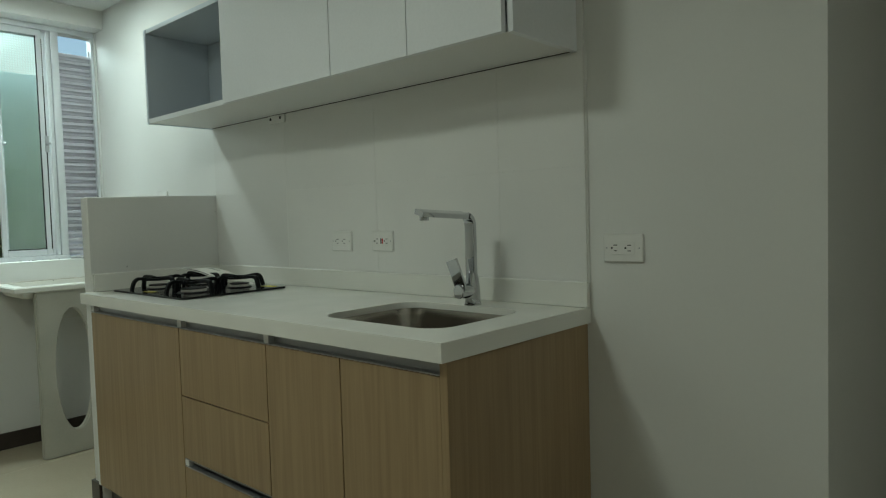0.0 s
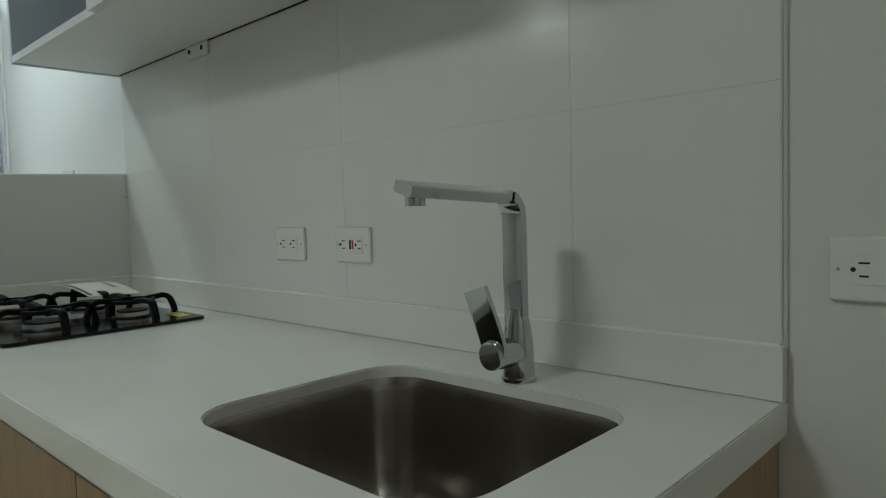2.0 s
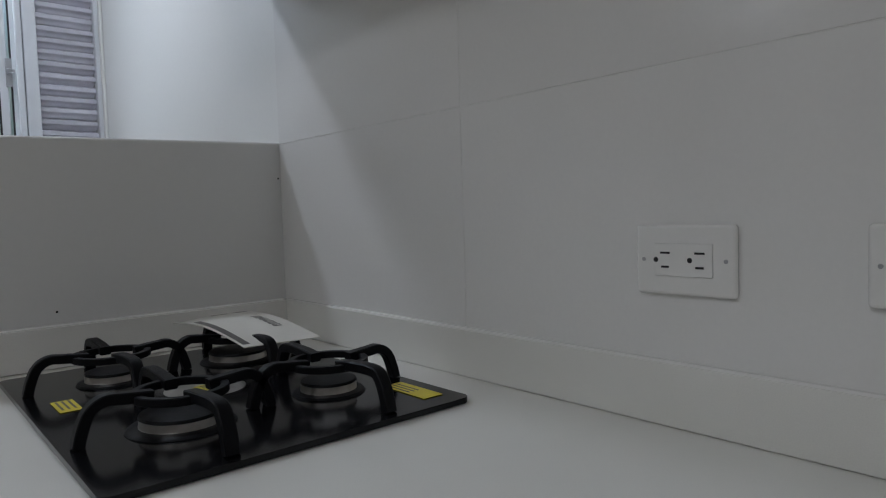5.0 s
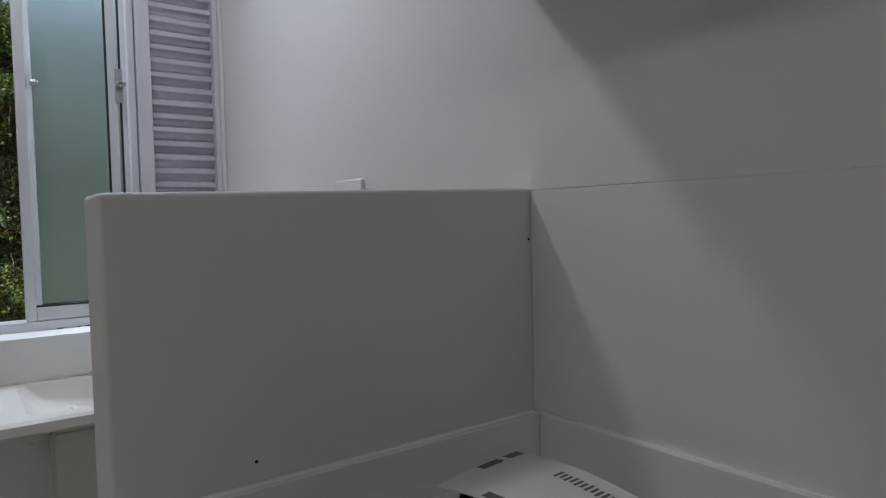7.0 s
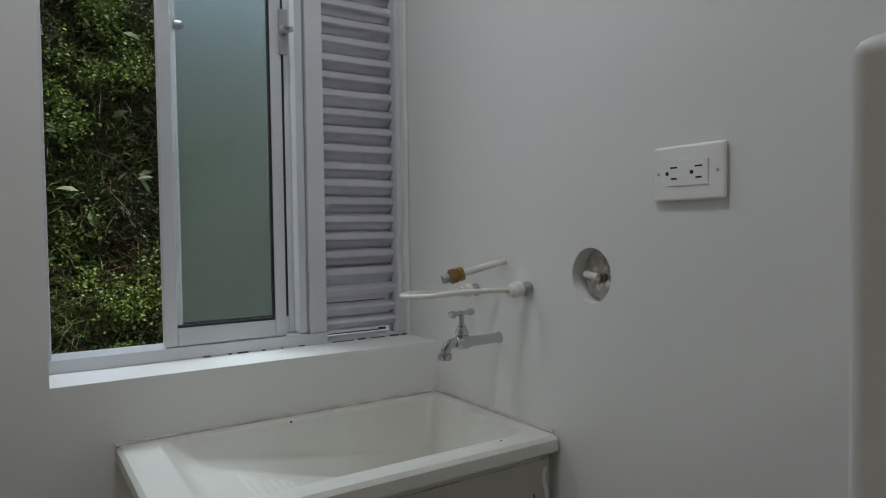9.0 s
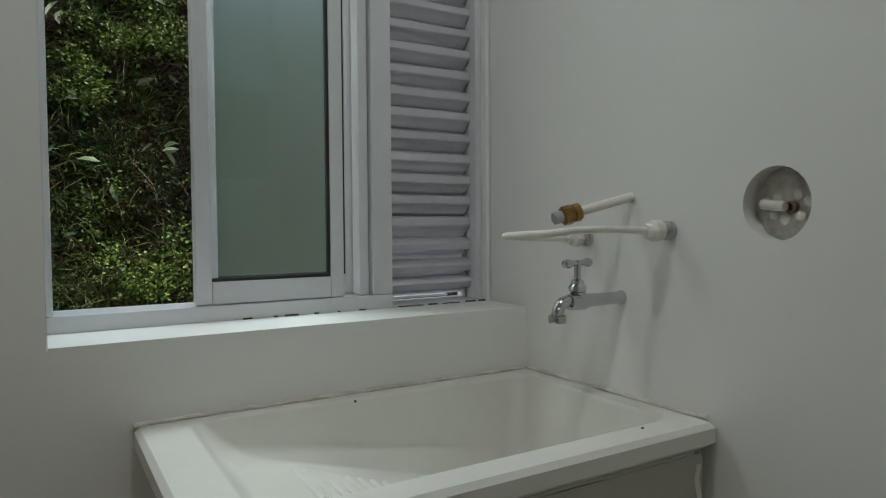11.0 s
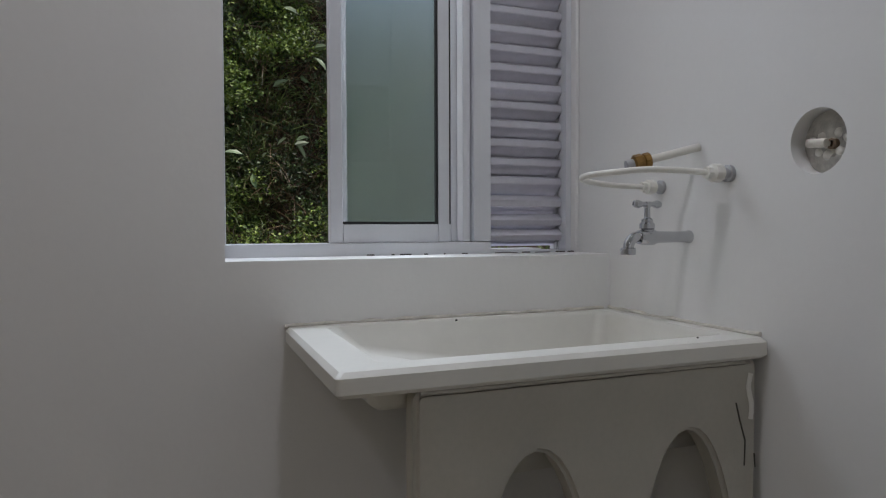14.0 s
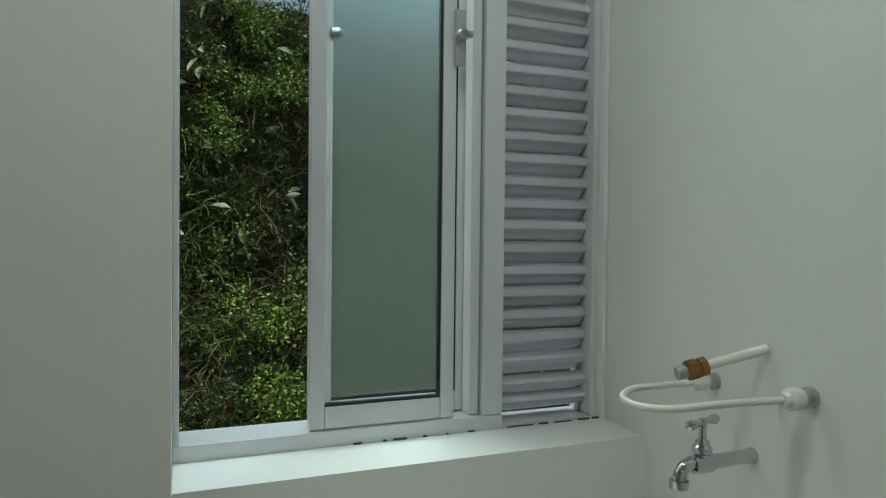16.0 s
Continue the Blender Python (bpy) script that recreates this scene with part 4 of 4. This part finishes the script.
# ceiling lamps
for place, size, watts, color in LAMPS:
    px, py = place[0], place[1]
    cl = thing("ceiling_lamp", (px, py, CEIL), "unseen round white recessed ceiling lamp", "lamp", "ceiling lamps")
    bm = bmesh.new()
    rr = size / 2
    lathe(bm, [(rr + 0.02, 0), (rr + 0.02, -0.024), (rr + 0.012, -0.03), (rr + 0.004, -0.026), (rr + 0.002, -0.004)], axis((px, py, CEIL - 0.001), (0, 0, 1)), 40)
    part("housing", bm, lamp_white, cl)


# ---------------------------------------------------------------- bank outside
def bank_x(y, z):
    """The bank's face: how far out it stands at height z."""
    return -2.3 - 0.42 * (z - 0.5) + 0.22 * noise.noise(Vector((y * 0.9, z * 0.9, 3))) + 0.13 * noise.noise(Vector((y * 3.4, z * 3.4, 7))) + 0.05 * noise.noise(Vector((y * 9, z * 9, 13)))


bm = bmesh.new()
NY, NZ = 220, 64
grid = []
for j in range(NZ + 1):
    z = -0.3 + 2.98 * j / NZ
    grid.append([bm.verts.new((bank_x(-9 + 18 * i / NY, z), -9 + 18 * i / NY, z)) for i in range(NY + 1)])
back = [bm.verts.new((-60, -9 + 18 * i / NY, 4.0)) for i in range(NY + 1)]
near = [bm.verts.new((-0.07, -9 + 18 * i / NY, -0.3)) for i in range(NY + 1)]
rows = [near] + grid + [back]
for a, b in zip(rows, rows[1:]):
    for i in range(NY):
        bm.faces.new((a[i], a[i + 1], b[i + 1], b[i]))
tagged(link("ground", bm, soil), "steep bank of damp dark soil outside the window", "bank", "", "structure")


def scatter(name, mat, count, kind_of, label, category):
    rng = random.Random(len(name) * 7 + count)
    verts, faces = [], []
    for _ in range(count):
        y = rng.gauss(-0.3, 0.6) if rng.random() < 0.8 else rng.uniform(-5, 4)
        z = rng.uniform(-0.2, 2.66)
        base = Vector((bank_x(y, z), y, z))
        patch = noise.noise(Vector((y * 2.4, z * 2.4, 21)))
        if kind_of in ("leaf", "lit"):
            hollow = noise.noise(Vector((y * 5, z * 5, 40)))
            if hollow < -0.1 and rng.random() < 0.85:
                continue
            if kind_of == "lit" and (patch < 0.0 or hollow < 0.05):
                continue
            lift = 0.09 if kind_of == "lit" else 0.0
            stem = Vector((rng.uniform(0.0, 0.13) + lift + max(0, hollow) * 0.12, rng.gauss(0, 0.03), rng.uniform(-0.03, 0.1)))
            c0 = base + stem
            for k in range(rng.randint(3, 6)):
                d = Vector((rng.gauss(0.3, 0.6), rng.gauss(0, 1), rng.gauss(0.1, 0.6))).normalized()
                s = d.cross(Vector((rng.gauss(0, 1), rng.gauss(0, 1), rng.gauss(0.8, 0.6)))).normalized()
                L = rng.choice((0.01, 0.014, 0.018, 0.026)) * rng.uniform(0.8, 1.2)
                p = c0 + d * rng.uniform(0, 0.03)
                i = len(verts)
                up = s.cross(d) * (L * 0.12)
                verts += [p, p + d * L * 0.45 + s * L * 0.34 + up, p + d * L, p + d * L * 0.45 - s * L * 0.34 + up]
                faces += [(i, i + 1, i + 2, i + 3)]
        else:
            if kind_of == "grass" and noise.noise(Vector((y * 3, z * 3, 60))) < 0.0 and rng.random() < 0.85:
                continue
            for k in range(rng.randint(9, 18) if kind_of == "grass" else rng.randint(4, 9)):
                d = Vector((rng.uniform(0.2, 0.9), rng.gauss(0, 0.55), rng.uniform(-0.1, 1.2))).normalized()
                L = rng.uniform(0.1, 0.34) if kind_of == "grass" else rng.uniform(0.1, 0.4)
                w = rng.uniform(0.0014, 0.003) if kind_of == "grass" else 0.0016
                s = d.cross(Vector((rng.gauss(0, 1), rng.gauss(0, 1), rng.gauss(0, 1)))).normalized() * w
                i = len(verts)
                sag = Vector((0.02, 0, -L * rng.uniform(0.1, 0.5)))
                p = base
                verts += [p - s, p + s, p + d * L * 0.5 + s, p + d * L * 0.5 - s, p + d * L * 0.85 + sag * 0.5 + s * 0.6, p + d * L * 0.85 + sag * 0.5 - s * 0.6, p + d * L + sag]
                faces += [(i, i + 1, i + 2, i + 3), (i + 3, i + 2, i + 4, i + 5), (i + 5, i + 4, i + 6)]
    me = bpy.data.meshes.new(name)
    me.from_pydata([tuple(v) for v in verts], [], faces)
    me.materials.append(mat)
    return tagged(new(name, me), label, category, "", "stuff")


scatter("bank_foliage", leaf_green, 30000, "leaf", "dense small dark green leaves covering the bank", "foliage")
# outstanding clumps, their lit look put into the leaf colour
scatter("young_foliage", lit_green, 30000, "lit", "outer clumps of leaves on the bank, coloured brighter yellow-green as if lit", "foliage")
scatter("bank_grass", grass_green, 1300, "grass", "arching tufts of long grass on the bank", "grass")
scatter("dry_stalks", dry_grass, 1300, "dry", "thin dry brown stalks among the leaves", "grass")


def broad_leaves():
    rng = random.Random(5)
    verts, faces = [], []
    for _ in range(70):
        y, z = rng.gauss(-0.6, 0.7), rng.uniform(0.9, 2.75)
        p0 = Vector((bank_x(y, z) + rng.uniform(0.12, 0.25), y, z))
        for k in range(rng.randint(1, 4)):
            d = Vector((rng.gauss(0.5, 0.3), rng.gauss(0, 0.6), rng.gauss(-0.4, 0.5))).normalized()
            q = d.cross(Vector((rng.gauss(0.3, 0.4), rng.gauss(0, 1), 0.4))).normalized()
            L, i = rng.uniform(0.05, 0.11), len(verts)
            p = p0 + Vector((0, rng.gauss(0, 0.05), rng.gauss(0, 0.06)))
            up = q.cross(d) * L * 0.1
            verts += [p, p + d * L * 0.3 + q * L * 0.2 + up, p + d * L * 0.7 + q * L * 0.15 + up, p + d * L, p + d * L * 0.7 - q * L * 0.15 + up, p + d * L * 0.3 - q * L * 0.2 + up]
            faces += [(i, i + 1, i + 2, i + 3), (i, i + 3, i + 4, i + 5)]
    me = bpy.data.meshes.new("broad_leaves")
    me.from_pydata([tuple(v) for v in verts], [], faces)
    me.materials.append(pale_leaf)
    tagged(new("broad_leaves", me), "pale broad leaves hanging from the bank", "foliage", "", "stuff")


broad_leaves()


# ---------------------------------------------------------------- tiles, last
def tile_mesh(name, sx, sy, sz, bevel, mat):
    bm = B(-sx / 2, -sy / 2, -sz / 2, sx / 2, sy / 2, sz / 2, bevel, 1)
    bmesh.ops.recalc_face_normals(bm, faces=bm.faces)
    me = bpy.data.meshes.new(name)
    bm.to_mesh(me)
    bm.free()
    me.materials.append(mat)
    return me


tiled = tagged(link("tiled_wall", B(1.283, -0.0093, 0.885, 3.17, 0.0, 1.9), grout), "pale grout bed of the tiled kitchen wall", "tiles", "", "structure")
cols = (1.2835, 1.827, 2.353, 2.885, 3.1695)
rows = (0.9, 1.28, 1.586, 1.89)
for a, b in zip(cols, cols[1:]):
    for c, d in zip(rows, rows[1:]):
        ob = new("tile", tile_mesh("tile", b - a - 0.0012, 0.006, d - c - 0.0012, 0.0004, tile_white))
        ob.location = ((a + b) / 2, -0.007, (c + d) / 2)
        ob.parent = tiled

bead = link("tile_edge", sweep(bmesh.new(), [(3.1705, -0.002, 0.965), (3.1705, -0.002, 1.583)], 0.009, 0.009, 10), plaster)
bead.parent = tiled

floor_ob = bpy.data.objects["floor"]
T = 0.6
me = tile_mesh("floor_tile", T - 0.003, T - 0.003, 0.012, 0.0008, floor_tile)
for i in range(10):
    for j in range(10):
        x, y = 0.125 + T * (i + 0.5) - 0.2, PY - T * (j + 0.5)
        if x - T / 2 < RX and y + T / 2 > RY:
            ob = new("floor_tile", me)
            ob.location = (x, y, FLOOR - 0.006)
            ob.parent = floor_ob
